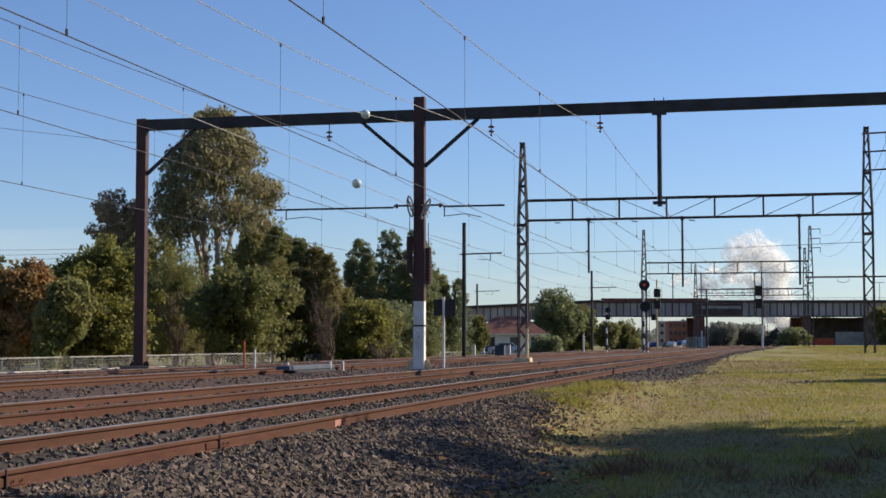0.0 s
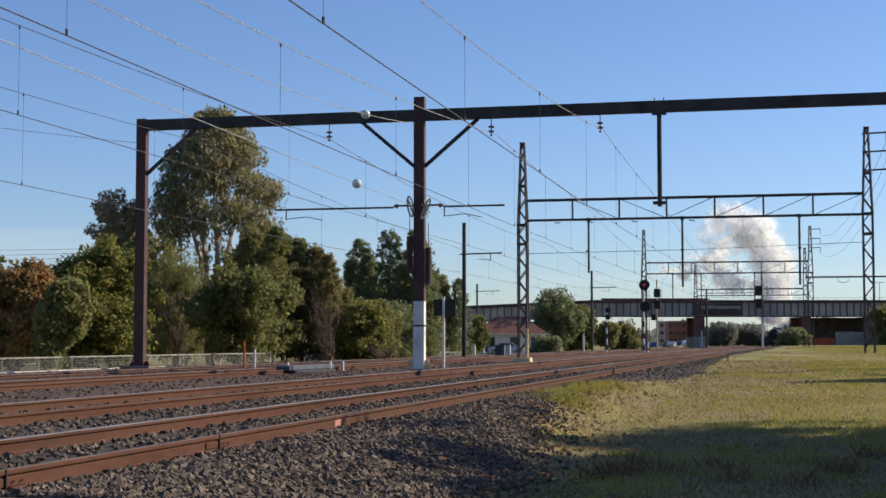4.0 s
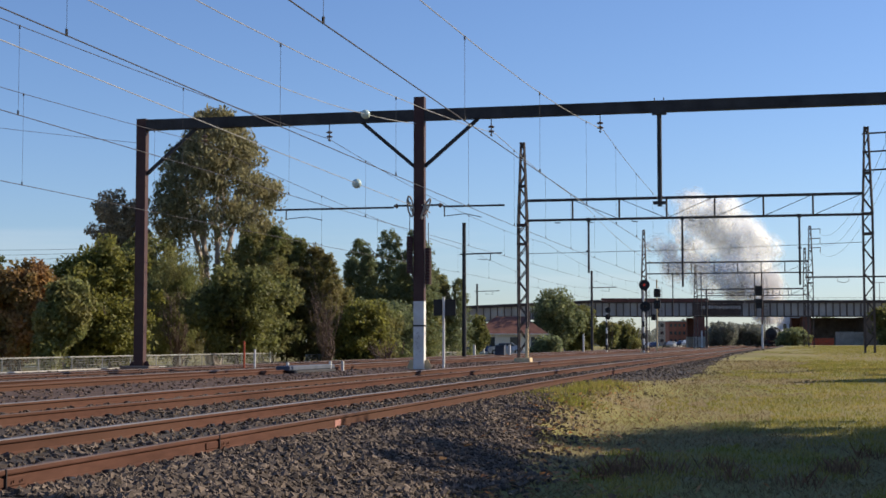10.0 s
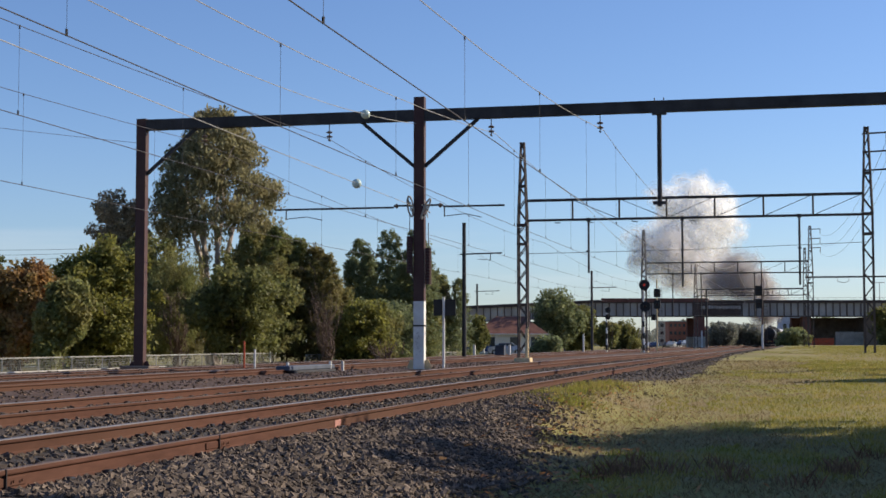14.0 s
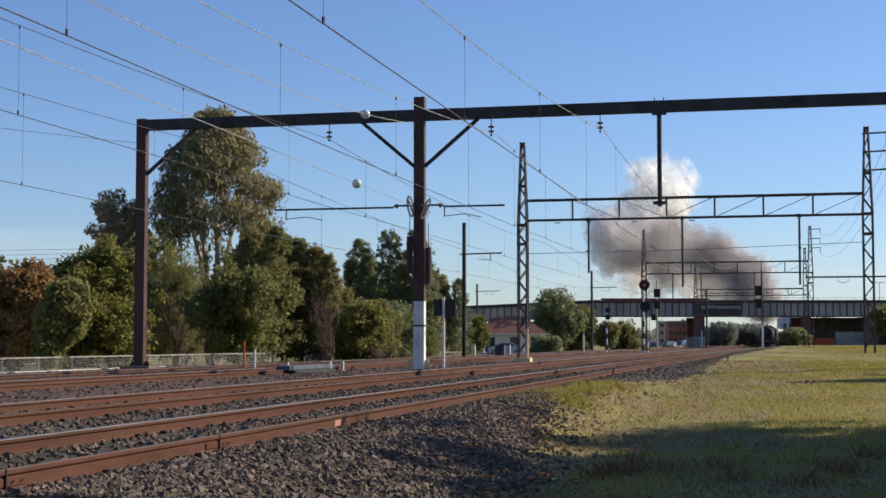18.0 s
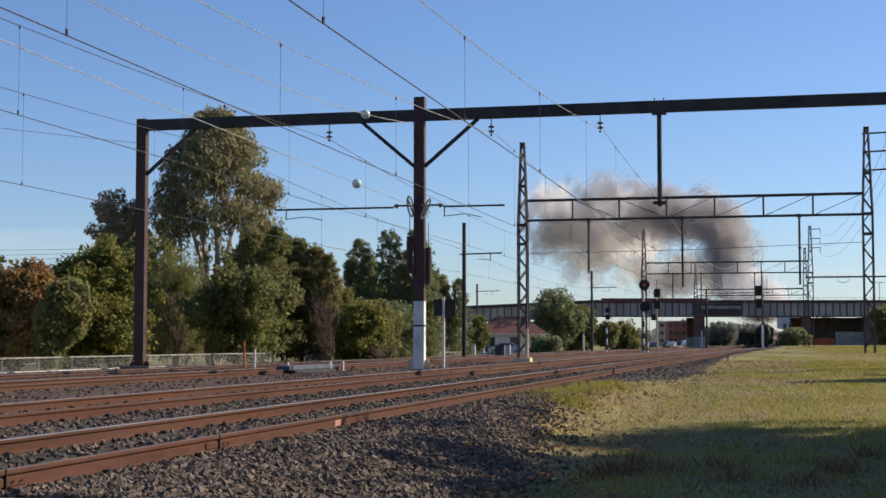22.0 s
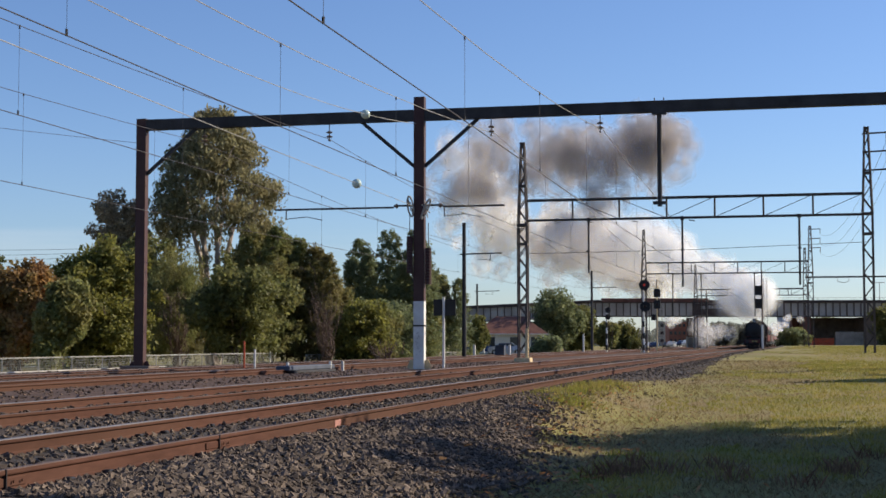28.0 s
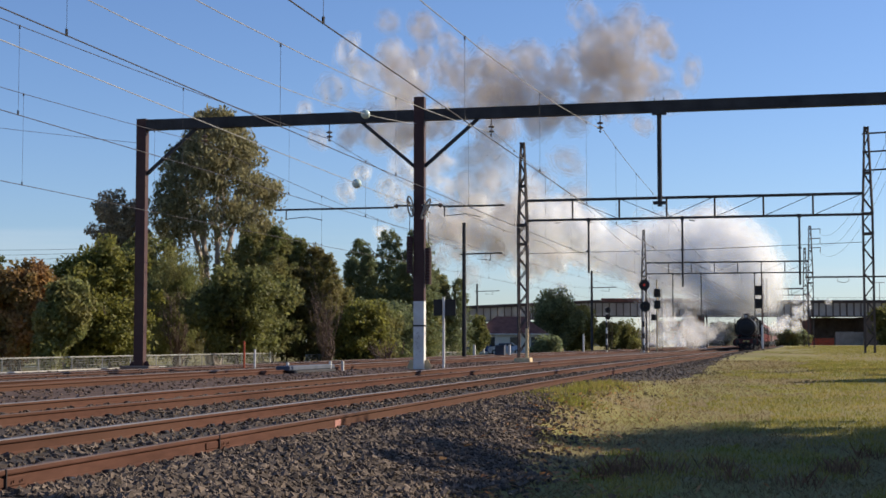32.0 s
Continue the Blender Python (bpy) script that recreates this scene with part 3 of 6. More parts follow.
def lattice_mast(name, x, y, z0, top, label, arms=0, base=0.46, cap=0.16, group="lattice towers"):
    """Tapered square lattice tower with four legs and zigzag bracing."""
    thing = empty(name, pose(x, y, z0), label, "lattice tower", group)
    h = top - z0
    shoulder = h * 0.62
    def half(z):
        return base / 2 if z < shoulder else base / 2 + (cap - base) / 2 * (z - shoulder) / (h - shoulder)
    for sx in (-1, 1):
        for sy in (-1, 1):
            bm = bmesh.new()
            beam(bm, (sx * base / 2, sy * base / 2, 0), (sx * base / 2, sy * base / 2, shoulder), 0.085)
            beam(bm, (sx * base / 2, sy * base / 2, shoulder), (sx * cap / 2, sy * cap / 2, h), 0.075)
            part("leg", bm, M["lattice"], thing)
    z, flip, step = 0.3, 1, 0.62
    while z < h - 0.25:
        z2 = min(z + step, h - 0.05)
        a, b = half(z), half(z2)
        for sy in (-1, 1):
            part("brace", beam(bmesh.new(), (-flip * a, sy * a, z), (flip * b, sy * b, z2), 0.055, 0.02, (0, 1, 0)), M["lattice"], thing)
        part("side_brace", beam(bmesh.new(), (a, -flip * a, z), (b, flip * b, z2), 0.02, 0.05, (1, 0, 0)), M["lattice"], thing)
        z, flip = z2, -flip
    for zz in (h - 0.02, shoulder, shoulder - 1.0, h * 0.8):
        w = half(zz) + 0.05
        part("collar_plate", box(bmesh.new(), -w, w, -w, w, zz - 0.12, zz), M["lattice"], thing)
    part("foot_plate", box(bmesh.new(), -0.42, 0.42, -0.42, 0.42, -0.3, 0.03, 0.02), M["cream"], thing, "cream painted foot plate")
    for k in range(arms):
        zz = h - 0.35 - 0.92 * k
        bm = bmesh.new()
        beam(bm, (-0.2, 0, zz), (1.0, 0, zz + 0.04), 0.05, 0.08)
        part("cross_arm", bm, M["lattice"], thing)
        part("arm_insulator", tube(bmesh.new(), [(0.96, 0, zz), (0.96, 0, zz - 0.45)], 0.03, 6), M["porcelain"], thing)
    return thing


def truss_gantry(y, xl, xr, top, low, tube_tops, drops, label):
    thing = empty("truss_gantry", pose(0, y, 0), label, "truss gantry", "truss gantries")
    part("top_chord", tube(bmesh.new(), [(xl, 0, top), (xr, 0, top)], 0.075, 8), M["steel"], thing)
    part("bottom_chord", tube(bmesh.new(), [(xl, 0, low), (xr, 0, low)], 0.065, 8), M["steel"], thing)
    n = 7
    for k in range(1, n):
        x = xl + (xr - xl) * k / n
        part("strut", tube(bmesh.new(), [(x, 0, low), (x, 0, top)], 0.05, 6), M["steel"], thing)
        if k > 2:
            part("diagonal", beam(bmesh.new(), (x, 0, low), (x + (xr - xl) / n, 0, top), 0.03), M["steel"], thing)
        else:
            part("diagonal", beam(bmesh.new(), (x, 0, top), (x + (xr - xl) / n, 0, low), 0.03), M["steel"], thing)
    for x, z in drops:
        part("drop_tube", tube(bmesh.new(), [(x, 0, z), (x, 0, low)], 0.055, 8), M["steel"], thing)
        part("drop_collar", tube(bmesh.new(), [(x, 0, low - 0.12), (x, 0, low + 0.08)], 0.10, 8), M["steel"], thing)
    for x in tube_tops:
        part("wire_clip", tube(bmesh.new(), [(x, 0, low), (x, 0, low - 0.14), (x + 0.28, 0, low - 0.16)], 0.028, 6), M["steel"], thing)
    return thing


G2, G3, G4 = 75.0, 147.0, 214.0
tall = lattice_mast("lattice_tower", -13.30, G2, 0.2, 11.5, "tall rusted steel lattice tower with a cream foot")
part("painted_leg", box(bmesh.new(), 0.16, 0.30, -0.30, -0.16, 0.0, 1.55), M["cream"], tall, "cream painted lower leg")
lattice_mast("lattice_tower", 4.05, G2, 0.45, 11.75, "tall steel lattice tower with cross arms on the grass", 3)
truss_gantry(G2, -13.1, 3.85, 8.42, 7.38, (-11.6, -9.9, -7.6, -4.7), ((-9.85, 4.6), (-5.05, 3.85), (0.75, 3.9)), "dark tubular steel truss gantry over the tracks")
lattice_mast("lattice_tower", -13.75, G3, 0.1, 12.3, "rusted steel lattice tower in the middle distance")
lattice_mast("lattice_tower", 2.46, G3, 0.45, 12.4, "rusted steel lattice tower with cross arms", 3)
truss_gantry(G3, -13.6, 2.3, 8.95, 7.85, (-10.5, -8.0, -5.0), ((-10.9, 3.6), (-8.1, 3.4), (-2.9, 3.6)), "second dark steel truss gantry over the tracks")
lattice_mast("lattice_tower", -12.6, G4, 0.1, 12.2, "distant rusted steel lattice tower")
lattice_mast("lattice_tower", 2.35, 178.0, 0.4, 12.2, "steel lattice tower near the road bridge")
truss_gantry(G4, -12.4, 2.6, 8.6, 7.7, (-9.0, -5.0), (), "distant truss gantry just before the bridge")
truss_gantry(285.0, -12.0, 3.4, 11.2, 9.9, (), (), "far truss gantry beyond the bridge")


def arm_mast(x, y, z0, top, arm_z, reach, label):
    thing = empty("cantilever_mast", pose(x, y, z0), label, "overhead mast", "cantilever masts")
    h = top - z0
    part("post", tube(bmesh.new(), [(0, 0, 0), (0, 0, h)], [0.16, 0.13], 10), M["steel"], thing)
    part("cap", tube(bmesh.new(), [(0, 0, h), (0, 0, h + 0.05)], 0.15, 10), M["steel"], thing)
    part("arm", tube(bmesh.new(), [(-0.3, 0, arm_z - z0), (reach, 0, arm_z - z0 + 0.06)], 0.05, 8), M["steel"], thing)
    part("drop_bracket", tube(bmesh.new(), [(reach * 0.7, 0, arm_z - z0), (reach * 0.7, 0, arm_z - z0 - 0.45)], 0.03, 6), M["steel"], thing)
    part("steady_arm", tube(bmesh.new(), [(reach * 0.7, 0, arm_z - z0 - 0.42), (reach * 0.35, 0, arm_z - z0 - 0.36)], 0.02, 6), M["steel"], thing)
    part("footing", box(bmesh.new(), -0.35, 0.35, -0.35, 0.35, -0.4, 0.06, 0.02), M["old_concrete"], thing)
    return thing


arm_mast(-21.93, 100.0, -0.1, 9.36, 7.2, 2.7, "slender dark overhead mast with a cantilever arm")
arm_mast(-22.0, 170.0, -0.2, 9.3, 7.35, 2.9, "distant dark overhead mast with a cantilever arm")
arm_mast(-42.0, 200.0, -0.6, 9.1, 8.1, 3.2, "far dark overhead mast with a cantilever arm")
arm_mast(-12.4, 240.0, 0.0, 9.6, 8.9, 10.0, "far overhead mast beside the bridge")


portal = empty("portal_tube", pose(2.35, 178.2, 0.4), "long dark steel portal tube with a hanging bracket", "portal tube")
part("tube", tube(bmesh.new(), [(0, 0, 8.3), (13.4, 0, 8.3)], 0.10, 8), M["steel"], portal)
part("post", tube(bmesh.new(), [(13.4, 0, -0.4), (13.4, 0, 8.9)], [0.17, 0.14], 10), M["steel"], portal)
part("bracket", tube(bmesh.new(), [(3.7, 0, 8.3), (3.75, 0, 7.75), (4.5, 0, 7.6), (5.0, 0, 7.8), (5.05, 0, 8.3)], 0.04, 6), M["galv"], portal)
cross_span = empty("cross_span", pose(0, G2 - 0.3, 0), "thin cross span wire between the lattice towers", "cross span wire")
part("wire", tube(bmesh.new(), [(-13.3, 0, 5.62), (-4.6, 0, 5.72), (4.05, 0, 5.98)], 0.014, 5), M["wire"], cross_span)
for x in (-9.85, -5.05, 0.75):
    part("clamp", tube(bmesh.new(), [(x - 0.1, 0, 5.72), (x + 0.1, 0, 5.73)], 0.04, 6), M["steel"], cross_span)


# ---- wires ----
def sag(a, b, depth, n=14):
    a, b = Vector(a), Vector(b)
    return [a.lerp(b, k / n) - Vector((0, 0, 4 * depth * (k / n) * (1 - k / n))) for k in range(n + 1)]


def catenary(name, u, spans, contact, label, droppers=True, r=0.011, mat="wire"):
    """Carrying wire, contact wire and droppers of one track."""
    thing = empty(name, pose(0, 0, 0), label, "overhead wire", "overhead wires")
    for y0, z0, y1, z1, depth in spans:
        a, b = (u + bend(y0), y0, z0), (u + bend(y1), y1, z1)
        pts = sag(a, b, depth)
        part("carrying_wire", tube(bmesh.new(), pts, r, 5, False), M[mat], thing)
        ca, cb = Vector((a[0], y0, contact)), Vector((b[0], y1, contact))
        part("contact_wire", tube(bmesh.new(), [ca.lerp(cb, k / 6) for k in range(7)], r * 1.05, 5, False), M["wire"], thing)
        if droppers:
            n = max(3, int(abs(y1 - y0) / 9))
            for k in range(n):
                f = (k + 0.5) / n
                top = Vector(a).lerp(Vector(b), f) - Vector((0, 0, 4 * depth * f * (1 - f)))
                part("dropper", tube(bmesh.new(), [top, (top.x, top.y, contact)], 0.0045, 4, False), M["wire"], thing)
                part("dropper_clip", tube(bmesh.new(), [(top.x, top.y, top.z - 0.07), (top.x, top.y, top.z + 0.02)], 0.022, 5), M["steel"], thing)
                part("dropper_clip", tube(bmesh.new(), [(top.x, top.y, contact - 0.01), (top.x, top.y, contact + 0.10)], 0.022, 5), M["steel"], thing)
    return thing


catenary("overhead_wire", TRACK_A - 0.24, ((-23, 8.8, G1, 8.8, 1.65), (G1, 8.8, G2, 8.3, 0.12), (G2, 8.3, G3, 8.7, 1.6), (G3, 8.7, G4, 8.5, 1.3)), 5.62, "contact and carrying wire over the near track", mat="wire_light")
catenary("overhead_wire", TRACK_B - 0.25, ((-23, 8.8, G1, 8.8, 1.60), (G1, 8.8, G2, 8.3, 0.12), (G2, 8.3, G3, 8.7, 1.6), (G3, 8.7, G4, 8.5, 1.3)), 5.64, "contact and carrying wire over the second track", mat="wire_light")
catenary("overhead_wire", TRACK_C, ((-12, 8.8, G1, 8.8, 0.60), (G1, 8.8, 100, 7.9, 0.5), (100, 7.9, 170, 8.0, 0.9)), 6.2, "contact and carrying wire over the third track")
catenary("overhead_wire", TRACK_D, ((-12, 8.8, G1, 8.8, 0.55), (G1, 8.8, 100, 7.3, 0.3), (100, 7.3, 170, 7.4, 0.9)), 5.7, "contact and carrying wire over the outer track")

# anchored wires that end on the centre post, with glass ball insulators
def anchor_wire(a, b, depth, ball, label):
    thing = empty("anchor_wire", pose(0, 0, 0), label, "anchor wire", "anchor wires")
    pts = sag(a, b, depth, 24)
    part("wire", tube(bmesh.new(), pts, 0.011, 5, False), M["wire_light"], thing)
    c = Vector(a).lerp(Vector(b), ball) - Vector((0, 0, 4 * depth * ball * (1 - ball)))
    bm = bmesh.new()
    bmesh.ops.create_icosphere(bm, subdivisions=3, radius=0.155, matrix=Matrix.Translation(c))
    part("glass_ball", bm, M["glass"], thing, "round glass insulator", smooth=True)
    part("ball_cap", tube(bmesh.new(), [c - Vector((0, 0.12, 0)), c + Vector((0, 0.2, 0))], 0.05, 8), M["steel"], thing)


anchor_wire((-12.4, -3, 9.26), (-13.45, G1 - 0.1, 9.26), 1.66, 0.87, "pale stay wire ending at the centre post")
anchor_wire((-12.2, 4, 6.1), (-13.55, G1 - 0.25, 6.15), 0.03, 0.835, "pale contact wire tensioned over the balance wheel")
feeders = empty("feeder_wire", pose(0, 0, 0), "thin feeder wires between the lattice towers", "feeder wire")
for k in range(3):
    part("wire", tube(bmesh.new(), sag((5.0, G2, 11.4 - 0.92 * k - 0.45), (3.4, G3, 12.0 - 0.92 * k - 0.45), 1.6), 0.010, 4, False), M["wire"], feeders)
    part("wire", tube(bmesh.new(), sag((7.5, 10, 11.4 - 0.92 * k - 0.45), (5.0, G2, 11.4 - 0.92 * k - 0.45), 1.2), 0.010, 4, False), M["wire"], feeders)
part("wire", tube(bmesh.new(), sag((-24.8, G1, 8.9), (-31.5, 26, 7.9), 0.15), 0.008, 4, False), M["wire"], feeders)
street_wires = empty("street_wire", pose(0, 0, 0), "telephone wires of the street behind the trees", "street wire")
for k in range(3):
    part("wire", tube(bmesh.new(), sag((-75, 92, 8.4 - 0.25 * k), (-40.3, 100, 8.3 - 0.1 * k), 0.6 + 0.2 * k), 0.012, 4, False), M["wire"], street_wires)


# ---- signals ----
def colour_signal(x, y, z0, top, heads, base_mat, label, boxy=False, lit=None):
    thing = empty("railway_signal", pose(x, y, z0), label, "railway signal", "railway signals")
    h = top - z0
    part("post", tube(bmesh.new(), [(0, 0, 0), (0, 0, h)], 0.085, 10), base_mat, thing)
    part("foot", box(bmesh.new(), -0.25, 0.25, -0.25, 0.25, -0.3, 0.08, 0.02), M["old_concrete"], thing)
    if base_mat is M["white"]:
        for k in range(3):
            part("black_band", tube(bmesh.new(), [(0, 0, 0.3 + 1.15 * k), (0, 0, 0.85 + 1.15 * k)], 0.092, 10), M["black"], thing)
    bm = bmesh.new()
    for sx in (-1, 1):
        beam(bm, (sx * 0.18 + 0.35, 0.2, 0), (sx * 0.18 + 0.35, 0.2, h - 0.8), 0.04)
    for k in range(int((h - 1) / 0.35)):
        beam(bm, (0.17, 0.2, 0.35 + 0.35 * k), (0.53, 0.2, 0.35 + 0.35 * k), 0.025)
    part("ladder", bm, M["lattice"], thing)
    for k, (dx, z, r) in enumerate(heads):
        hd = z - z0
        if boxy:
            target = part("lamp_case", box(bmesh.new(), dx - r, dx + r, -0.35, 0.1, hd - r * 1.25, hd + r * 1.25, 0.04), M["black"], thing)
        else:
            target = part("target_disc", disc(bmesh.new(), (dx, -0.16, hd), (0, 1, 0), r, 0.03, 28), M["black"], thing, "round black target disc")
            part("lamp_body", tube(bmesh.new(), [(dx, -0.14, hd), (dx, 0.12, hd)], r * 0.5, 14), M["black"], thing)
        hood = bmesh.new()
        ring_pts = [(math.cos(a), math.sin(a)) for a in (math.radians(-20 + 220 * j / 14) for j in range(15))]
        y0 = -0.36 if boxy else -0.18
        rows = [[hood.verts.new((dx + 0.17 * c, yy, hd + 0.17 * s)) for c, s in ring_pts] for yy in (y0 - 0.28, y0)]
        for j in range(14):
            hood.faces.new((rows[0][j], rows[0][j + 1], rows[1][j + 1], rows[1][j]))
        part("hood", hood, M["black"], target)
        lens_mat = M["red_lamp"] if lit == k else M["dead_lens"]
        part("lens", disc(bmesh.new(), (dx, y0 - 0.02, hd), (0, 1, 0), 0.10 if lit != k else 0.12, 0.02, 16), lens_mat, target, "glowing red lens" if lit == k else "unlit dark lens")
    return thing


M["red_lamp"] = material("red_signal_light", (1.0, 0.05, 0.04), 0.3, bump=0, emit=0.09, dark=1, light=1)
M["dead_lens"] = material("dark_lens", (0.05, 0.02, 0.02), 0.15, bump=0)
colour_signal(-13.35, 142.0, -0.1, 6.9, ((0.10, 6.55, 0.52), (0.16, 4.45, 0.50)), M["white"], "white railway signal post with two round black discs", lit=0)
colour_signal(-13.6, 160.0, -0.1, 7.8, ((0.05, 6.35, 0.36), (0.05, 5.1, 0.36), (-0.35, 3.7, 0.26)), M["cream"], "cream signal post with stacked black lamp cases", boxy=True, lit=None)
colour_signal(-2.45, 163.0, 0.0, 8.75, ((-0.35, 6.65, 0.42), (-0.35, 5.2, 0.42)), M["oxide"], "tall signal post with two black lamp cases by the grass", boxy=True, lit=None)
colour_signal(-17.9, 150.0, -0.1, 4.6, ((0.15, 4.3, 0.28), (0.15, 3.6, 0.28)), M["white"], "small white railway signal with dark heads")
sig_pole = empty("signal_pole_band", pose(-2.45, 162.85, 0.0), "white painted foot of the signal post", "post guard")
part("sleeve", tube(bmesh.new(), [(0, 0.15, 0.3), (0, 0.15, 2.9)], 0.115, 10), M["white"], sig_pole)

# dark board on a white post beside the centre post
board = empty("trackside_board", pose(-12.95, G1 + 2.4, 0.05), "dark rectangular board on a slim white post", "trackside board")
part("post", tube(bmesh.new(), [(0, -0.06, 0), (0, -0.06, 2.75)], 0.05, 8), M["white"], board)
part("panel", box(bmesh.new(), -0.42, 0.46, -0.02, 0.03, 2.02, 2.66, 0.01), M["black"], board, "dark reddish black panel")

# points machine and its cover between the tracks
machine = empty("points_machine", pose(-16.1, 48.2, 0.0, 0, 0, 0), "long low grey points machine with white end posts", "points machine")
part("cover", box(bmesh.new(), -0.25, 0.25, -2.6, 2.3, 0.10, 0.26, 0.03), M["girder_blue"] if "girder_blue" in M else M["concrete"], machine)
part("base", box(bmesh.new(), -0.35, 0.35, -2.4, 2.1, -0.05, 0.10, 0.02), M["steel"], machine)
for k, (dx, dy) in enumerate(((0.2, 1.9), (0.45, 2.6), (-0.4, -1.0))):
    part("marker_post", tube(bmesh.new(), [(dx, dy, 0), (dx, dy, 0.36)], 0.055, 8), M["white"], machine)
peg = empty("marker_peg", pose(-20.6, 55.0, -0.05), "short white and orange marker pegs by the track", "marker peg")
part("peg", tube(bmesh.new(), [(0, 0, 0), (0, 0, 0.80)], 0.04, 8), M["white"], peg)
part("peg", tube(bmesh.new(), [(-0.45, 0, 0), (-0.45, 0, 1.12)], 0.04, 8), M["orange"] if "orange" in M else M["cream"], peg)
cabinet = empty("relay_cabinet", pose(-20.9, 108.0, -0.1), "small grey trackside relay cabinet", "cabinet")
part("body", box(bmesh.new(), -0.35, 0.35, -0.3, 0.3, 0, 0.85, 0.02), M["girder_blue"], cabinet)
part("lid", box(bmesh.new(), -0.4, 0.4, -0.35, 0.35, 0.85, 0.91, 0.02), M["girder_blue"], cabinet)
for x, y, h in ((-22.9, 108.0, 0.95), (-20.3, 108.5, 0.95), (-30.8, 150.0, 2.3), (-20.3, 150.0, 2.0), (-26.2, 160.0, 2.0)):
    one = empty("white_post", pose(x, y, -0.15), "short white painted post beside the line", "post", "white posts")
    part("post", tube(bmesh.new(), [(0, 0, 0), (0, 0, h)], 0.10, 8), M["white"], one)
    part("cap", tube(bmesh.new(), [(0, 0, h), (0, 0, h + 0.03)], 0.115, 8), M["white"], one)

# ---- wire fence ----
fence = empty("wire_fence", pose(0, 0, 0), "low galvanised wire mesh fence along the tracks", "fence")
for fence_x, fy, last in ((-27.0, 36.4, 73.0), (-28.2, 84.0, 124.0)):
    while fy < last:
        z = ground_z(fence_x, fy)
        part("post", tube(bmesh.new(), [(fence_x, fy, z - 0.2), (fence_x, fy, z + 0.58)], 0.028, 6), M["fence_wire"], fence)
        part("rail", tube(bmesh.new(), [(fence_x, fy, z + 0.56), (fence_x, fy + 2.6, z + 0.56)], 0.024, 6), M["fence_wire"], fence)
        bm = bmesh.new()
        for k in range(20):
            a = fy + 0.13 * k
            beam(bm, (fence_x, a, z), (fence_x, a, z + 0.55), 0.007)
            if k < 6:
                beam(bm, (fence_x, fy, z + 0.05 + 0.095 * k), (fence_x, fy + 2.6, z + 0.05 + 0.095 * k), 0.007)
        part("mesh_panel", bm, M["fence_wire"], fence)
        fy += 2.6
part("end_post", tube(bmesh.new(), [(-27.0, 74.4, -0.3), (-27.0, 74.4, 0.55)], 0.05, 8), M["white"], fence, "white end post")
kerb = tagged(part("kerb", box(bmesh.new(), -26.1, -25.75, 20, 58, -0.45, 0.03, 0.03), M["concrete"]), "pale concrete kerb along the fence", "kerb", kind="structure")


# ---- road bridge ----
bridge = empty("road_bridge", pose(-13.7, 245.6, 0, 0, 0, 13.2), "long grey steel plate girder road bridge with brown piers", "bridge")
# plate girder with stiffeners, deck edge and piers
for x0, x1 in ((-40, -17.7), (-17.7, 42)):
    part("girder_web", box(bmesh.new(), x0, x1, 0.0, 0.10, 5.35, 7.45), M["girder"], bridge)
    part("bottom_flange", box(bmesh.new(), x0, x1, -0.28, 0.30, 5.17, 5.345), M["girder_dark"], bridge, "rusty bottom flange")
    part("top_flange", box(bmesh.new(), x0, x1, -0.30, 0.30, 7.455, 7.66), M["girder_dark"], bridge, "dark deck edge")
    part("deck", box(bmesh.new(), x0, x1, 0.35, 9.0, 7.0, 7.62), M["concrete"], bridge)
    part("rear_girder", box(bmesh.new(), x0, x1, 9.0, 9.2, 5.3, 7.6), M["girder_dark"], bridge)
    part("parapet", box(bmesh.new(), x0, x1, 0.32, 0.42, 7.66, 7.98), M["girder_dark"], bridge)
    for k in range(5):
        part("cross_beam", box(bmesh.new(), x0, x1, 1.4 + 1.6 * k, 1.6 + 1.6 * k, 6.0, 6.99), M["girder_dark"], bridge)
stiff = box(bmesh.new(), -0.07, 0.07, -0.24, 0.0, 5.35, 7.45)
proto = part("stiffener", stiff, M["girder_dark"], bridge)
for k in range(1, 70):
    ob = new("stiffener", proto.data)
    ob.parent = bridge
    ob.location = (1.16 * k, 0, 0)
proto_shift = -39.5
for ob in [c for c in bridge.children if c.name.startswith("stiffener")]:
    ob.location = (ob.location.x + proto_shift, 0, 0)
part("parapet_box", box(bmesh.new(), -16.5, 1.3, -0.35, -0.02, 7.67, 8.25, 0.02), M["rust_pier"], bridge, "raised rusty parapet box")
rail_bm = bmesh.new()
beam(rail_bm, (1.5, 0.3, 8.35), (42, 0.3, 8.35), 0.05)
part("hand_rail_bar", rail_bm, M["lattice"], bridge)
for k in range(14):
    part("rail_post", beam(bmesh.new(), (1.6 + 3 * k, 0.3, 7.6), (1.6 + 3 * k, 0.3, 8.35), 0.05), M["lattice"], bridge)
for x0, x1 in ((-0.95, 0.75), (16.9, 18.4)):
    for y0 in (0.3, 7.4):
        part("pier", box(bmesh.new(), x0, x1, y0, y0 + 1.3, 1.9, 5.16, 0.05), M["rust_pier"], bridge, "rust brown pier")
        part("pier_base", box(bmesh.new(), x0 - 0.05, x1 + 0.05, y0 - 0.1, y0 + 1.4, -0.6, 1.9, 0.04), M["concrete"], bridge, "grey pier base")
for x in (-30.0, -22.0):
    part("pier", box(bmesh.new(), x, x + 1.2, 0.3, 8.8, -1.0, 5.16, 0.05), M["old_concrete"], bridge)
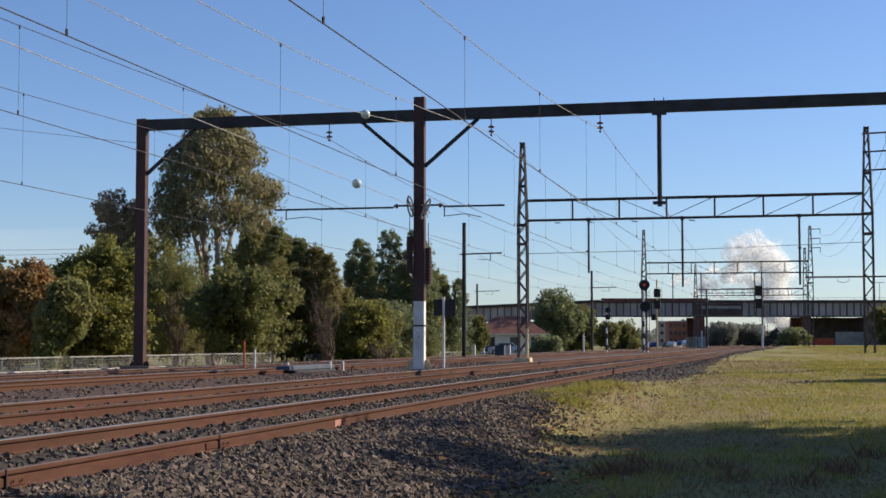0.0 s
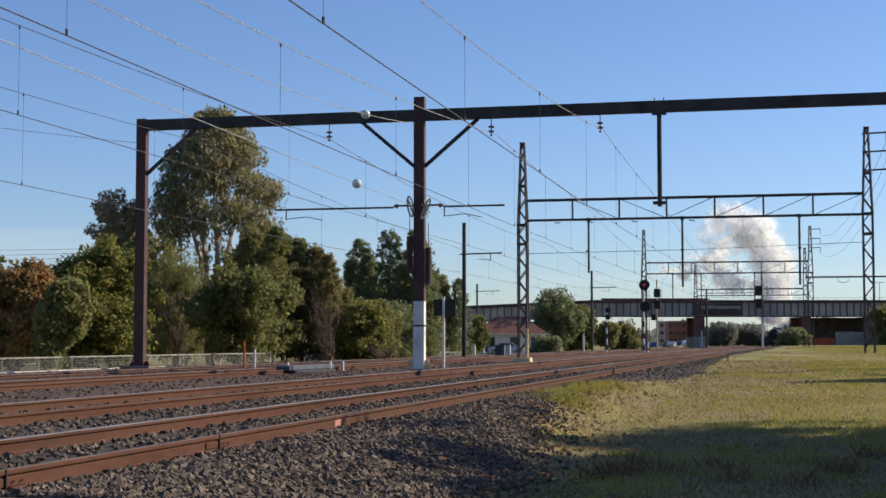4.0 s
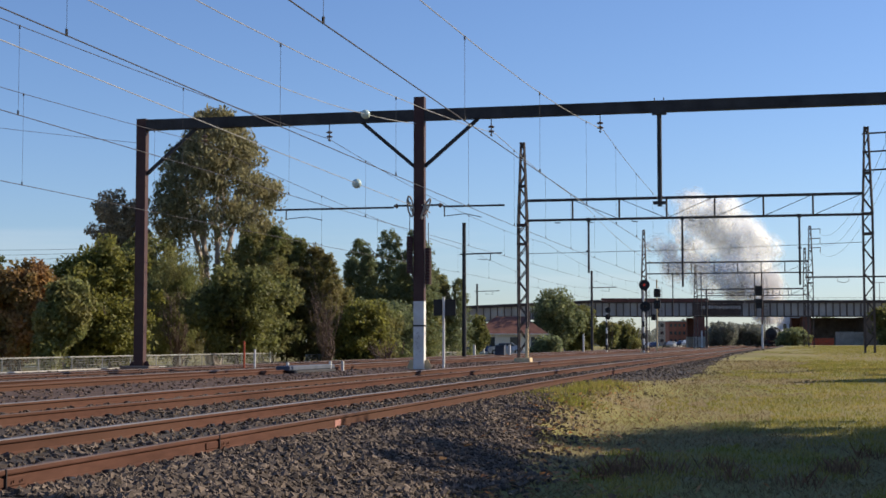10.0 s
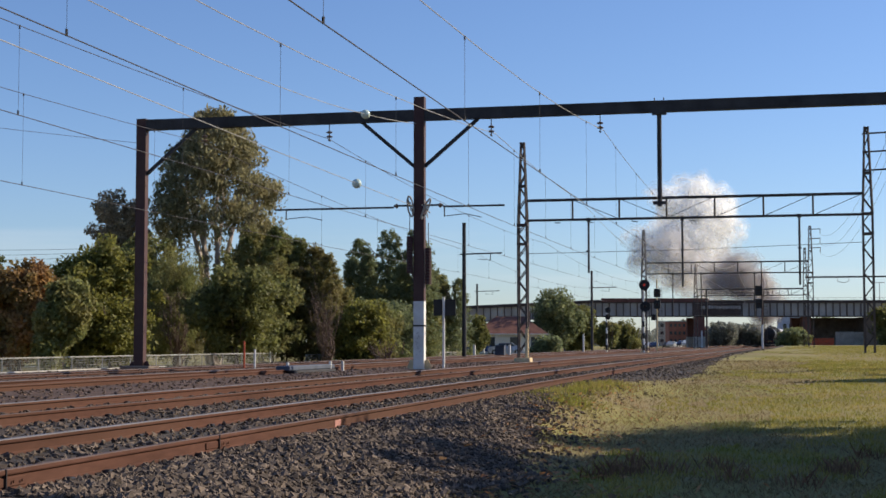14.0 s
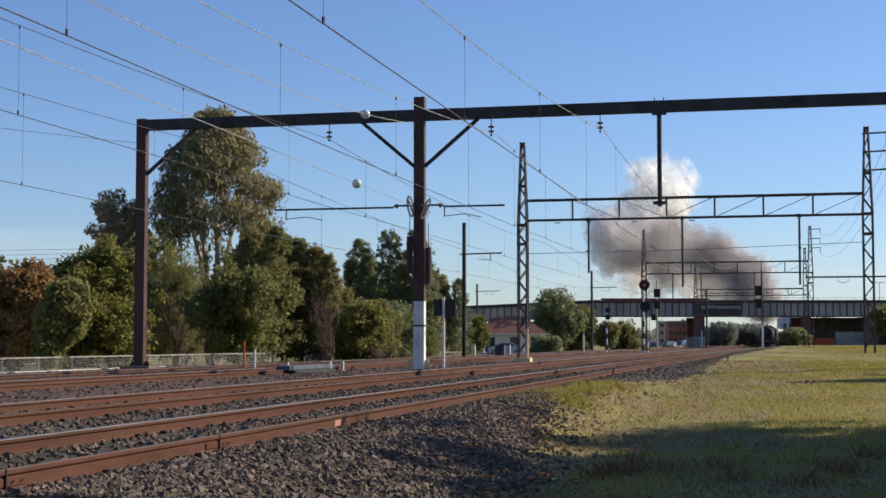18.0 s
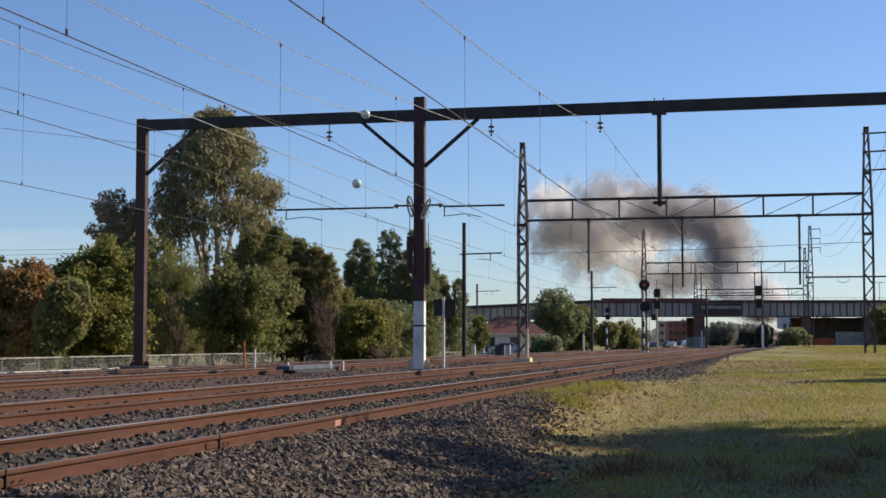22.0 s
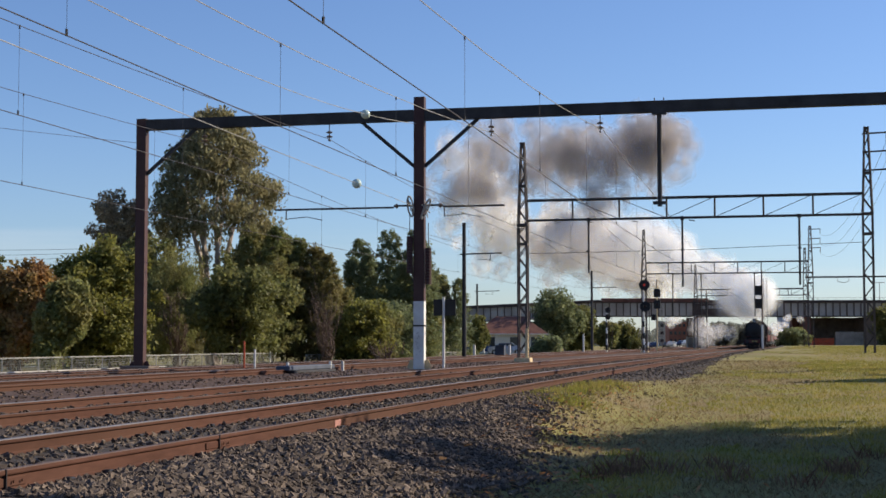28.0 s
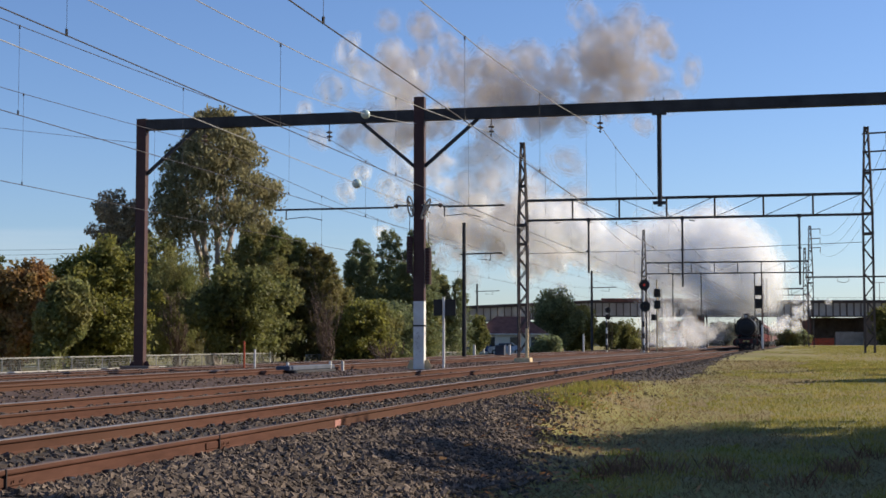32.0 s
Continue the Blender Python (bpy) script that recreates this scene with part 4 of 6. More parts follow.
part("white_strip", box(bmesh.new(), 0.1, 0.32, 0.08, 0.19, 0.1, 2.9), M["white"], bridge, "white painted edge of the pier")
part("dark_panel", box(bmesh.new(), -1.4, 6.7, -0.30, -0.245, 5.45, 7.40, 0.02), M["girder_dark"], bridge, "dark patched girder panel")
bx = 0.0
while bx < 6.4:
    w = rng.uniform(0.18, 0.42)
    bar = box(bmesh.new(), bx, bx + w, -0.318, -0.302, 6.55 + rng.uniform(-0.1, 0.05), 6.95 + rng.uniform(-0.05, 0.12))
    part("faded_paint_mark", bar, M["girder"], bridge, "faded pale paint mark")
    bx += w + 0.10
# the deck falls away to the west
for ob in [c for c in bridge.children if c.name.startswith(("girder_web", "bottom_flange", "top_flange", "deck", "rear_girder", "parapet", "cross_beam"))]:
    for v in ob.data.vertices:
        v.co.z += 0.046 * min(0.0, v.co.x + 17.7)
for ob in [c for c in bridge.children if c.name.startswith("stiffener")]:
    ob.location.z = 0.046 * min(0.0, ob.location.x + 17.7)
# added wall: closes the view under the deck so it reads as deep shade
part("shade_backing_wall", box(bmesh.new(), 18.6, 27.5, 7.6, 8.8, -0.6, 5.16, 0.05), M["old_concrete"], bridge, "added dark concrete backing wall, stands in for the deep shade under the bridge")
part("abutment", box(bmesh.new(), 27.5, 42, 0.5, 8.8, -0.6, 5.16, 0.05), M["old_concrete"], bridge, "dark abutment wall")
for x in (29.5, 30.4):
    lamp = empty("street_lamp", bridge.matrix_basis @ pose(x + 0.6, 4, 7.6), "slim grey street lamp on the bridge", "street lamp", "bridge lamps")
    part("pole", tube(bmesh.new(), [(0, 0, 0), (0, 0, 3.4)], 0.06, 6), M["galv"], lamp)
    part("head", box(bmesh.new(), -0.1, 0.9, -0.1, 0.1, 3.4, 3.5, 0.02), M["galv"], lamp)


# ---- house and distance ----
house = empty("house", pose(-33.5, 184.0, -0.45, 0, 0, 10), "low pale house with a red tiled hip roof behind the fence", "house")
part("wall", box(bmesh.new(), -5.0, 3.4, -3, 4, 0, 2.6, 0.02), M["render_wall"], house)
roof = bmesh.new()
rv = [roof.verts.new(v) for v in ((-5.6, -3.6, 2.5), (4.0, -3.6, 2.5), (4.0, 4.6, 2.5), (-5.6, 4.6, 2.5), (-2.6, 0.5, 4.75), (0.9, 0.5, 4.75))]
for q in ((0, 1, 5, 4), (1, 2, 5), (2, 3, 4, 5), (3, 0, 4), (3, 2, 1, 0)):
    roof.faces.new([rv[k] for k in q])
part("roof", roof, M["brick"], house, "red tiled hip roof")
for x in (-4.0, -0.8, 1.8):
    win = part("window", box(bmesh.new(), x, x + 1.3, -3.05, -2.96, 0.9, 2.1), M["window"], house)
    part("window_frame", box(bmesh.new(), x - 0.06, x + 1.36, -3.03, -2.98, 0.84, 2.16), M["white"], win)
part("chimney", box(bmesh.new(), 1.2, 1.8, 1.2, 1.8, 3.8, 5.5, 0.02), M["brick"], house)
part("gutter", box(bmesh.new(), -5.62, 4.02, -3.68, -3.6, 2.4, 2.52), M["white"], house)


def block(x, y, w, d, h, mat, label, floors=3, cols=5):
    thing = empty("building", pose(x, y, 0, 0, 0, 10), label, "building", "far buildings")
    part("wall", box(bmesh.new(), -w / 2, w / 2, 0, d, -1, h, 0.05), mat, thing)
    part("roof", box(bmesh.new(), -w / 2 - 0.3, w / 2 + 0.3, -0.3, d + 0.3, h, h + 0.35), M["concrete"], thing)
    for r in range(floors):
        for c in range(cols):
            cx = -w / 2 + w * (c + 0.5) / cols
            part("window", box(bmesh.new(), cx - w / cols * 0.28, cx + w / cols * 0.28, -0.08, 0.02, h * (r + 0.35) / floors, h * (r + 0.75) / floors), M["window"], thing)
    return thing


block(-33.5, 480.0, 7.0, 12, 7.5, M["brick_far"], "red brick far building beyond the bridge")
block(-28.4, 470.0, 2.2, 10, 7.4, M["render_wall"], "white rendered far building", 2, 1)
block(-26.0, 472.0, 4.0, 10, 5.6, M["brick_far"], "lower orange brick building", 2, 3)
block(-40.5, 520.0, 6.0, 12, 8.0, M["concrete"], "grey far building beyond the bridge", 3, 3)
block(-62.0, 560.0, 22.0, 12, 5.0, M["concrete"], "low grey far building", 1, 6)
block(2.6, 455.0, 7.6, 8, 8.6, M["blue_wall"], "pale blue far shed beyond the bridge", 1, 4)
barrier = empty("orange_barrier", pose(6.0, 236.0, 0.35, 0, 0, 13), "orange plastic mesh barrier on posts", "barrier")
for k in range(24):
    part("strip", box(bmesh.new(), -2.4 + 0.16 * k, -2.4 + 0.16 * k + 0.09, -0.012, 0.012, 0.15, 1.20 + 0.05 * math.sin(k * 1.7)), M["orange"], barrier)
for z in (0.2, 0.68, 1.14):
    part("cross_strip", box(bmesh.new(), -2.4, 1.4, 0.014, 0.03, z, z + 0.06), M["orange"], barrier)
for k in range(4):
    part("post", tube(bmesh.new(), [(-2.4 + 1.26 * k, 0.05, -0.1), (-2.4 + 1.26 * k, 0.05, 1.5)], 0.04, 6), M["steel"], barrier)
paling = empty("paling_fence", pose(9.4, 238.0, 0.3, 0, 0, 13), "grey timber paling fence by the abutment", "fence")
for k in range(22):
    part("paling", box(bmesh.new(), -1.8 + 0.2 * k, -1.62 + 0.2 * k, 0, 0.03, 0, 2.3 + 0.06 * math.sin(k * 2.1)), M["concrete"], paling)


def car(x, y, z, rz, mat, label, group="cars"):
    thing = empty("car", pose(x, y, z, 0, 0, rz), label, "car", group)
    bm = bmesh.new()
    prof = ((-2.1, 0.35), (-2.15, 0.75), (-1.9, 0.95), (-1.35, 1.0), (-0.75, 1.42), (0.7, 1.45), (1.35, 1.05), (2.0, 0.88), (2.15, 0.6), (2.1, 0.35))
    rows = [[bm.verts.new((px, sy * (0.82 if pz < 1.05 else 0.66), pz)) for px, pz in prof] for sy in (-1, 1)]
    n = len(prof)
    for k in range(n):
        bm.faces.new((rows[0][k], rows[0][(k + 1) % n], rows[1][(k + 1) % n], rows[1][k]))
    bm.faces.new(rows[0])
    bm.faces.new(rows[1])
    part("body", bm, mat, thing)
    for sy in (-1, 1):
        wb = bmesh.new()
        v = [wb.verts.new(q) for q in ((-1.15, sy * 0.775, 1.03), (1.1, sy * 0.775, 1.06), (0.65, sy * 0.69, 1.39), (-0.72, sy * 0.69, 1.37))]
        wb.faces.new(v)
        part("side_window", wb, M["window"], thing)
        for px in (-1.35, 1.35):
            wheel_ob = part("wheel", disc(bmesh.new(), (px, sy * 0.76, 0.32), (0, 1, 0), 0.32, 0.2, 16), M["black"], thing)
            part("rim", disc(bmesh.new(), (px, sy * 0.87, 0.32), (0, 1, 0), 0.18, 0.03, 12), M["galv"], wheel_ob)
    ws = bmesh.new()
    v = [ws.verts.new(q) for q in ((1.33, -0.70, 1.08), (1.33, 0.70, 1.08), (0.74, 0.6, 1.42), (0.74, -0.6, 1.42))]
    ws.faces.new(v)
    part("windscreen", ws, M["window"], thing)
    return thing


CAR_COLOURS = ("car_white", "car_blue", "car_silver", "car_dark")
cars = [(-30.2, 330, 80, 0), (-28.0, 322, 85, 1), (-26.0, 335, 80, 3), (-24.6, 326, 85, 2), (-22.7, 332, 82, 1), (-21.0, 325, 80, 0), (-36.2, 174, 8, 1), (-32.4, 171, 8, 2), (-34.0, 352, 80, 3), (-25.0, 350, 80, 0)]
for x, y, rz, k in cars:
    car(x, y, ground_z(x, y), rz, M[CAR_COLOURS[k]], ("white", "dark blue", "silver", "dark grey")[k] + " parked car on the street beyond the line")


# ---- trees ----
def leaf_cloud(centres, radii, per, size, slim=0.5, droop=0.0, out=0.5):
    """Leaves scattered through clumps: each a small folded diamond, most of them facing outwards."""
    n = len(centres) * per
    c = np.repeat(centres, per, 0)
    r = np.repeat(radii, per)
    d = rng.normal(0, 1, (n, 3))
    d /= np.linalg.norm(d, axis=1)[:, None]
    pos = c + d * (r * rng.random(n) ** 0.45)[:, None]
    nor = d * out + rng.normal(0, 0.6, (n, 3)) + np.array([0, 0, 0.15])
    nor /= np.linalg.norm(nor, axis=1)[:, None]
    a = np.cross(nor, rng.normal(0, 1, (n, 3)) + np.array([0, 0, -droop]))
    a /= np.linalg.norm(a, axis=1)[:, None]
    b = np.cross(nor, a)
    if droop:
        b = b * (1 - 0.5) + np.array([0, 0, -1.0]) * 0.5
    s = (size * rng.uniform(0.6, 1.4, n))[:, None]
    v = np.stack([pos - b * s, pos + a * s * slim + nor * s * 0.15, pos + b * s, pos - a * s * slim + nor * s * 0.15], 1).reshape(-1, 3)
    f = np.arange(n * 4).reshape(-1, 4)
    return v, f


def limb(bm, a, b, r0, r1, bend_amount=0.15, n=5):
    a, b = Vector(a), Vector(b)
    pts, length = [], (b - a).length
    for k in range(n + 1):
        q = a.lerp(b, k / n)
        if 0 < k < n:
            q += Vector(rng.normal(0, bend_amount * length * 0.15, 3))
        pts.append(q)
    tube(bm, pts, [r0 + (r1 - r0) * k / n for k in range(n + 1)], 6)
    return pts


WORDS = {"rust": "rusty orange", "olive": "olive green", "olive2": "brownish olive", "lime": "yellow-green", "green": "mid green", "dark": "dark green", "brown": "brownish", "gum": "grey-green", "far": "hazy grey-green", "twig": "bare brown"}


def tree(kind, tone, x, y, z, w, h):
    shape = {"round": "rounded bushy tree", "feather": "feathery tree", "gum": "tall eucalyptus with pale trunks", "cone": "upright conifer-like tree", "twig": "leafless shrub"}[kind]
    thing = empty("tree" if kind != "twig" else "shrub", pose(x, y, z), WORDS[tone] + " " + shape + " behind the railway fence", "tree" if kind != "twig" else "shrub", "lineside trees")
    big = 1.0 if y < 140 else 1.5 if y < 230 else 2.2
    fill = 1.0 if y < 140 else 0.55
    bm = bmesh.new()
    bark = M["pale_bark"] if kind == "gum" else M["bark"]
    if kind == "twig":
        for k in range(30):
            stems = bmesh.new()
            a = rng.uniform(0, 2 * math.pi)
            tip = (math.cos(a) * w * rng.uniform(0.1, 0.5), math.sin(a) * w * 0.4 * rng.random(), h * rng.uniform(0.6, 1.0))
            pts = limb(stems, (rng.uniform(-0.2, 0.2), rng.uniform(-0.2, 0.2), -0.2), tip, 0.035, 0.008, 0.3)
            for j in range(9):
                s = pts[rng.integers(2, len(pts))]
                e = s + Vector((rng.normal(0, 0.3), rng.normal(0, 0.3), rng.uniform(0.1, 0.7))) * (h / 4.0)
                tube(stems, [s, e], [0.010, 0.004], 3)
            part("stem", stems, M["twig"], thing)
        return thing
    crown_c, crown_r = [], []
    if kind == "gum":
        tips = []
        for k in range(7):
            a = 2 * math.pi * k / 7 + rng.uniform(-0.3, 0.3)
            mid = Vector((math.cos(a) * w * 0.10, math.sin(a) * w * 0.1, h * 0.35))
            limb(bm, (rng.uniform(-0.25, 0.25), rng.uniform(-0.2, 0.2), -0.3), mid, 0.30, 0.20)
            end = Vector((math.cos(a) * w * rng.uniform(0.18, 0.34), math.sin(a) * w * 0.25, h * rng.uniform(0.62, 0.85)))
            limb(bm, mid, end, 0.20, 0.07)
            tips.append((mid, end))
            for j in range(3):
                s = mid.lerp(end, rng.uniform(0.3, 0.9))
                limb(bm, s, s + Vector((math.cos(a + rng.normal(0, 0.8)) * w * 0.16, rng.normal(0, 0.8), h * 0.09)), 0.07, 0.025)
        for k in range(380):
            t = rng.random() ** 0.8
            if t < 0.22 and rng.random() < 0.6:
                continue
            zz = h * (0.38 + 0.60 * t)
            wide = w * 0.5 * (0.96 - 0.80 * max(0, (t - 0.45) / 0.55) ** 1.6) * (0.75 + 0.25 * min(1, t / 0.25))
            a = rng.uniform(0, 2 * math.pi)
            rr = wide * math.sqrt(rng.uniform(0.25 if t > 0.35 else 0.55, 1.0))
            crown_c.append((math.cos(a) * rr, math.sin(a) * rr, zz))
            crown_r.append(rng.uniform(0.45, 0.85) * w / 8)
        v, f = leaf_cloud(np.array(crown_c), np.array(crown_r), 125, 0.22, 0.42, droop=1.2, out=0.4)
    else:
        trunk_top = h * (0.8 if kind == "cone" else 0.45)
        limb(bm, (0, 0, -0.3), (rng.normal(0, 0.1), 0, trunk_top), 0.05 * w ** 0.5 + 0.05, 0.04, 0.1)
        n_limb = 8
        for k in range(n_limb):
            a = 2 * math.pi * k / n_limb + rng.uniform(-0.4, 0.4)
            s = (0, 0, trunk_top * rng.uniform(0.25, 0.95))
            limb(bm, s, (math.cos(a) * w * 0.36, math.sin(a) * w * 0.33, min(h * 0.9, s[2] + h * 0.18)), 0.06, 0.02)
        if kind == "cone":
            n_peak = 3 if w > 4.5 else 2 if w > 2.6 else 1
            peaks = [((k - (n_peak - 1) / 2) * w * 0.42 + rng.normal(0, 0.05), h * (1.0 if k == rng.integers(0, n_peak) else rng.uniform(0.84, 0.95))) for k in range(n_peak)]
            for px, ph in peaks:
                for k in range(int(210 * max(1, ph / 8))):
                    t = rng.random() ** 0.8
                    wide = w * (0.62 if n_peak == 1 else 0.44) * (1 - 0.80 * t ** 1.6)
                    a, rr = rng.uniform(0, 2 * math.pi), math.sqrt(rng.random()) * (1.22 if rng.random() < 0.22 else 1.0)
                    crown_c.append((px + math.cos(a) * rr * wide, math.sin(a) * rr * wide, ph * (0.06 + 0.90 * t)))
                    crown_r.append(rng.uniform(0.20, 0.46) * (1.2 - 0.5 * t))
            v, f = leaf_cloud(np.array(crown_c), np.array(crown_r) * big ** 0.5, int(46 * fill), 0.10 * big, 0.38, out=0.5)
        else:
            lobes = [(rng.uniform(-0.3, 0.3) * w, rng.uniform(-0.3, 0.3) * w, h * rng.uniform(0.18, 0.8), rng.uniform(0.26, 0.4)) for _ in range(9)] + [(0, 0, h * 0.55, 0.5), (0, 0, h * 0.78, 0.36)]
            n_clump = int(min(330, 110 + 10 * w * h))
            for k in range(n_clump):
                lx, ly, lz, lr = lobes[rng.integers(0, len(lobes))]
                d = rng.normal(0, 1, 3)
                d /= np.linalg.norm(d)
                rr = rng.random() ** 0.3
                px, py, pz = lx + d[0] * rr * lr * w, ly + d[1] * rr * lr * w, lz + d[2] * rr * lr * h * 0.55
                px, py = max(-w * 0.52, min(w * 0.52, px)), max(-w * 0.52, min(w * 0.52, py))
                crown_c.append((px, py, max(0.12 * h, min(h * 0.95, pz))))
                crown_r.append(rng.uniform(0.30, 0.56) * (0.7 + 0.1 * min(w, 6)))
            feather = kind == "feather"
            v, f = leaf_cloud(np.array(crown_c), np.array(crown_r) * big ** 0.4, int(76 * fill), (0.16 if feather else 0.12) * big, 0.16 if feather else 0.55, droop=0.8 if feather else 0.0)
    part("trunk", bm, bark, thing, "pale smooth trunks" if kind == "gum" else "")
    crown = new("crown", mesh_from("crown", v, f, LEAVES[tone]))
    crown.parent = thing
    return thing


TREES = (
    ("round", "rust", -34.7, 61.9, -0.5, 3.4, 5.5), ("round", "olive", -31.9, 60.6, -0.5, 2.1, 4.5), ("round", "lime", -32.5, 66.5, -0.5, 4.7, 6.8),
    ("round", "dark", -47.9, 81.5, -0.5, 1.9, 8.1), ("round", "brown", -43.7, 90.7, -0.5, 4.4, 12.2), ("gum", "gum", -38.2, 94.1, -0.5, 9.1, 17.5),
    ("feather", "olive", -34.2, 78.5, -0.5, 3.8, 6.8), ("round", "green", -28.6, 73.7, -0.5, 5.3, 5.7), ("cone", "olive", -32.3, 87.2, -0.5, 4.4, 9.1),
    ("cone", "olive2", -31.0, 91.6, -0.5, 4.2, 9.5), ("cone", "olive2", -29.4, 90.0, -0.5, 3.4, 7.4), ("twig", "twig", -26.4, 82.4, -0.3, 2.5, 4.3),
    ("twig", "twig", -33.3, 76.7, -0.4, 2.4, 4.2), ("round", "lime", -25.3, 86.8, -0.3, 3.8, 3.9), ("cone", "dark", -31.9, 107.9, -0.5, 3.4, 9.7),
    ("cone", "dark", -30.7, 112.2, -0.5, 5.6, 10.9), ("cone", "dark", -27.9, 108.8, -0.5, 4.0, 9.2), ("round", "olive", -30.3, 126.8, -0.6, 2.8, 8.2),
    ("cone", "dark", -29.1, 127.1, -0.6, 3.5, 8.3), ("round", "green", -28.8, 137.4, -0.4, 1.7, 4.0), ("round", "dark", -29.2, 188.8, -0.4, 6.8, 8.9),
    ("round", "green", -26.5, 194.6, -0.4, 4.7, 6.4), ("round", "olive", -22.6, 190.3, -0.3, 2.9, 3.9), ("round", "green", -21.5, 200.9, -0.3, 4.0, 4.2),
    # the "far" trees beyond the bridge carry their haze in the leaf colour
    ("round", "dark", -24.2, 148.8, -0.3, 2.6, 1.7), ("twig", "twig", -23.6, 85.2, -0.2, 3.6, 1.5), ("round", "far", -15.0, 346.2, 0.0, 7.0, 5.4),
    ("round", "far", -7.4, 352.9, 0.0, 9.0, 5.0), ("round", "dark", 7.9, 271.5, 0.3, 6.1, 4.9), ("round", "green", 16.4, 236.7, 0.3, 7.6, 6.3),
    ("round", "dark", 0.9, 211.2, 0.42, 3.6, 2.3), ("round", "olive", 1.9, 213.0, 0.42, 2.6, 2.4),
    ("round", "olive", -33.4, 90.5, -0.5, 4.6, 7.6), ("round", "olive2", -30.4, 93.5, -0.5, 4.2, 7.0), ("round", "dark", -30.6, 113.0, -0.5, 5.6, 7.6), ("round", "olive", -28.4, 110.0, -0.5, 4.0, 6.2),
    ("round", "olive", -40.5, 88.0, -0.5, 6.0, 8.5), ("round", "olive", -34.5, 92.0, -0.5, 5.0, 8.2), ("feather", "olive2", -36.0, 84.0, -0.5, 4.0, 6.2),
    ("round", "olive2", -41.0, 72.0, -0.5, 4.0, 5.2), ("round", "dark", -37.5, 66.0, -0.5, 3.0, 3.6), ("round", "olive", -26.8, 92.0, -0.5, 4.5, 4.0),
    ("round", "dark", -39.5, 74.0, -0.5, 4.5, 5.0), ("round", "olive", -36.0, 70.0, -0.5, 4.0, 4.6), ("round", "dark", -28.0, 100.0, -0.5, 6.0, 4.5),
    ("cone", "olive", -31.9, 91.1, -0.5, 3.8, 9.5), ("cone", "olive", -33.6, 93.0, -0.5, 3.6, 9.0), ("round", "green", -29.6, 111.0, -0.5, 6.0, 6.0),
)
for row in TREES:
    tree(*row)
# shade trees beside the grass, out of view, whose shadow lies over it
for row in (("round", "green", 10.0, 26.8, -0.3, 9.0, 8.0), ("round", "olive", 14.0, 25.0, -0.3, 9.0, 9.4), ("round", "green", 17.5, 30.5, -0.2, 9.0, 10.4), ("round", "olive", 11.6, 19.5, -0.3, 8.5, 8.0), ("round", "dark", 15.0, 51.5, 0.2, 2.4, 9.0), ("round", "dark", 18.5, 57.0, 0.2, 2.6, 10.0)):
    tree(*row)


# ---- far woods on the skyline beyond the bridge ----
wood_c = np.stack([rng.uniform(-190, 75, 900), rng.uniform(760, 900, 900), np.zeros(900)], -1)
wood_c[:, 2] = rng.random(900) * (7.0 + 3.5 * np.sin(wood_c[:, 0] * 0.09) + 2.0 * np.sin(wood_c[:, 0] * 0.31))
# no air haze here: the pale leaf colour imitates it
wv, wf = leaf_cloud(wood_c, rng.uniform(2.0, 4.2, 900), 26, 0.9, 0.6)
tagged(new("far_woods", mesh_from("far_woods", wv, wf, LEAVES["far"])), "grey-green woods along the far skyline, haze put into their leaf colour", "woods", kind="stuff")


# ---- grass ----
def grass(name, n, place, height, mat, label, lean=0.35):
    x, y = place(n)
    n = len(x)
    z = np.array([ground_z(a, b) for a, b in zip(x, y)])
    a = rng.uniform(0, 2 * math.pi, n)
    hgt = height * rng.uniform(0.45, 1.3, n)
    wid = 0.0035 + 0.00019 * y
    root = np.stack([x, y, z - 0.01], -1)
    side = np.stack([np.cos(a), np.sin(a), 0 * a], -1) * wid[:, None]
    bend_dir = rng.normal(0, lean, (n, 3)) * hgt[:, None]
    bend_dir[:, 2] = hgt
    v = np.stack([root - side, root + side, root + bend_dir * 0.55 + side * 0.7, root + bend_dir * np.array([1.25, 1.25, 1.0])], 1).reshape(-1, 3)
    f = np.arange(n * 4).reshape(-1, 4)
    return tagged(new(name, mesh_from(name, v, f, mat)), label, "grass", kind="stuff")


def lawn(y0, y1, power, keep_dry):
    def place(n):
        y = y0 + (y1 - y0) * rng.random(n) ** power
        lo = np.array([edge_u(v) + bend(v) for v in y]) - 1.0
        hi = 0.075 * y + 1.6
        x = lo + (hi - lo) * rng.random(n)
        edge = x - lo
        dry = np.array([noise.noise(Vector((a * 0.45, b * 0.22, 7.7))) for a, b in zip(x, y)]) + 0.95 - 0.25 * edge + 0.5 * np.array([noise.noise(Vector((a * 1.3, b * 0.5, 1.7))) for a, b in zip(x, y)])
        keep = (dry > 0.0) == keep_dry
        keep &= (edge > 1.7) | (rng.random(n) < 0.03 + 0.33 * edge ** 2)
        return x[keep], y[keep]
    return place


grass("grass", 120000, lawn(8.0, 60, 1.7, False), 0.065, M["blade"], "fresh green and yellowish rough mown grass")
grass("dry_grass", 80000, lawn(8.0, 60, 1.7, True), 0.06, M["dry_blade"], "dry straw-coloured grass along the ballast edge", 0.7)
grass("grass", 80000, lawn(50.0, 200, 1.5, False), 0.04, M["blade"], "distant green grass verge")
tuft_spots = [(-4.35, 31.0), (-4.3, 33.5), (-4.6, 29.5), (-4.2, 36.0), (-3.9, 27.0), (-4.5, 34.5)]


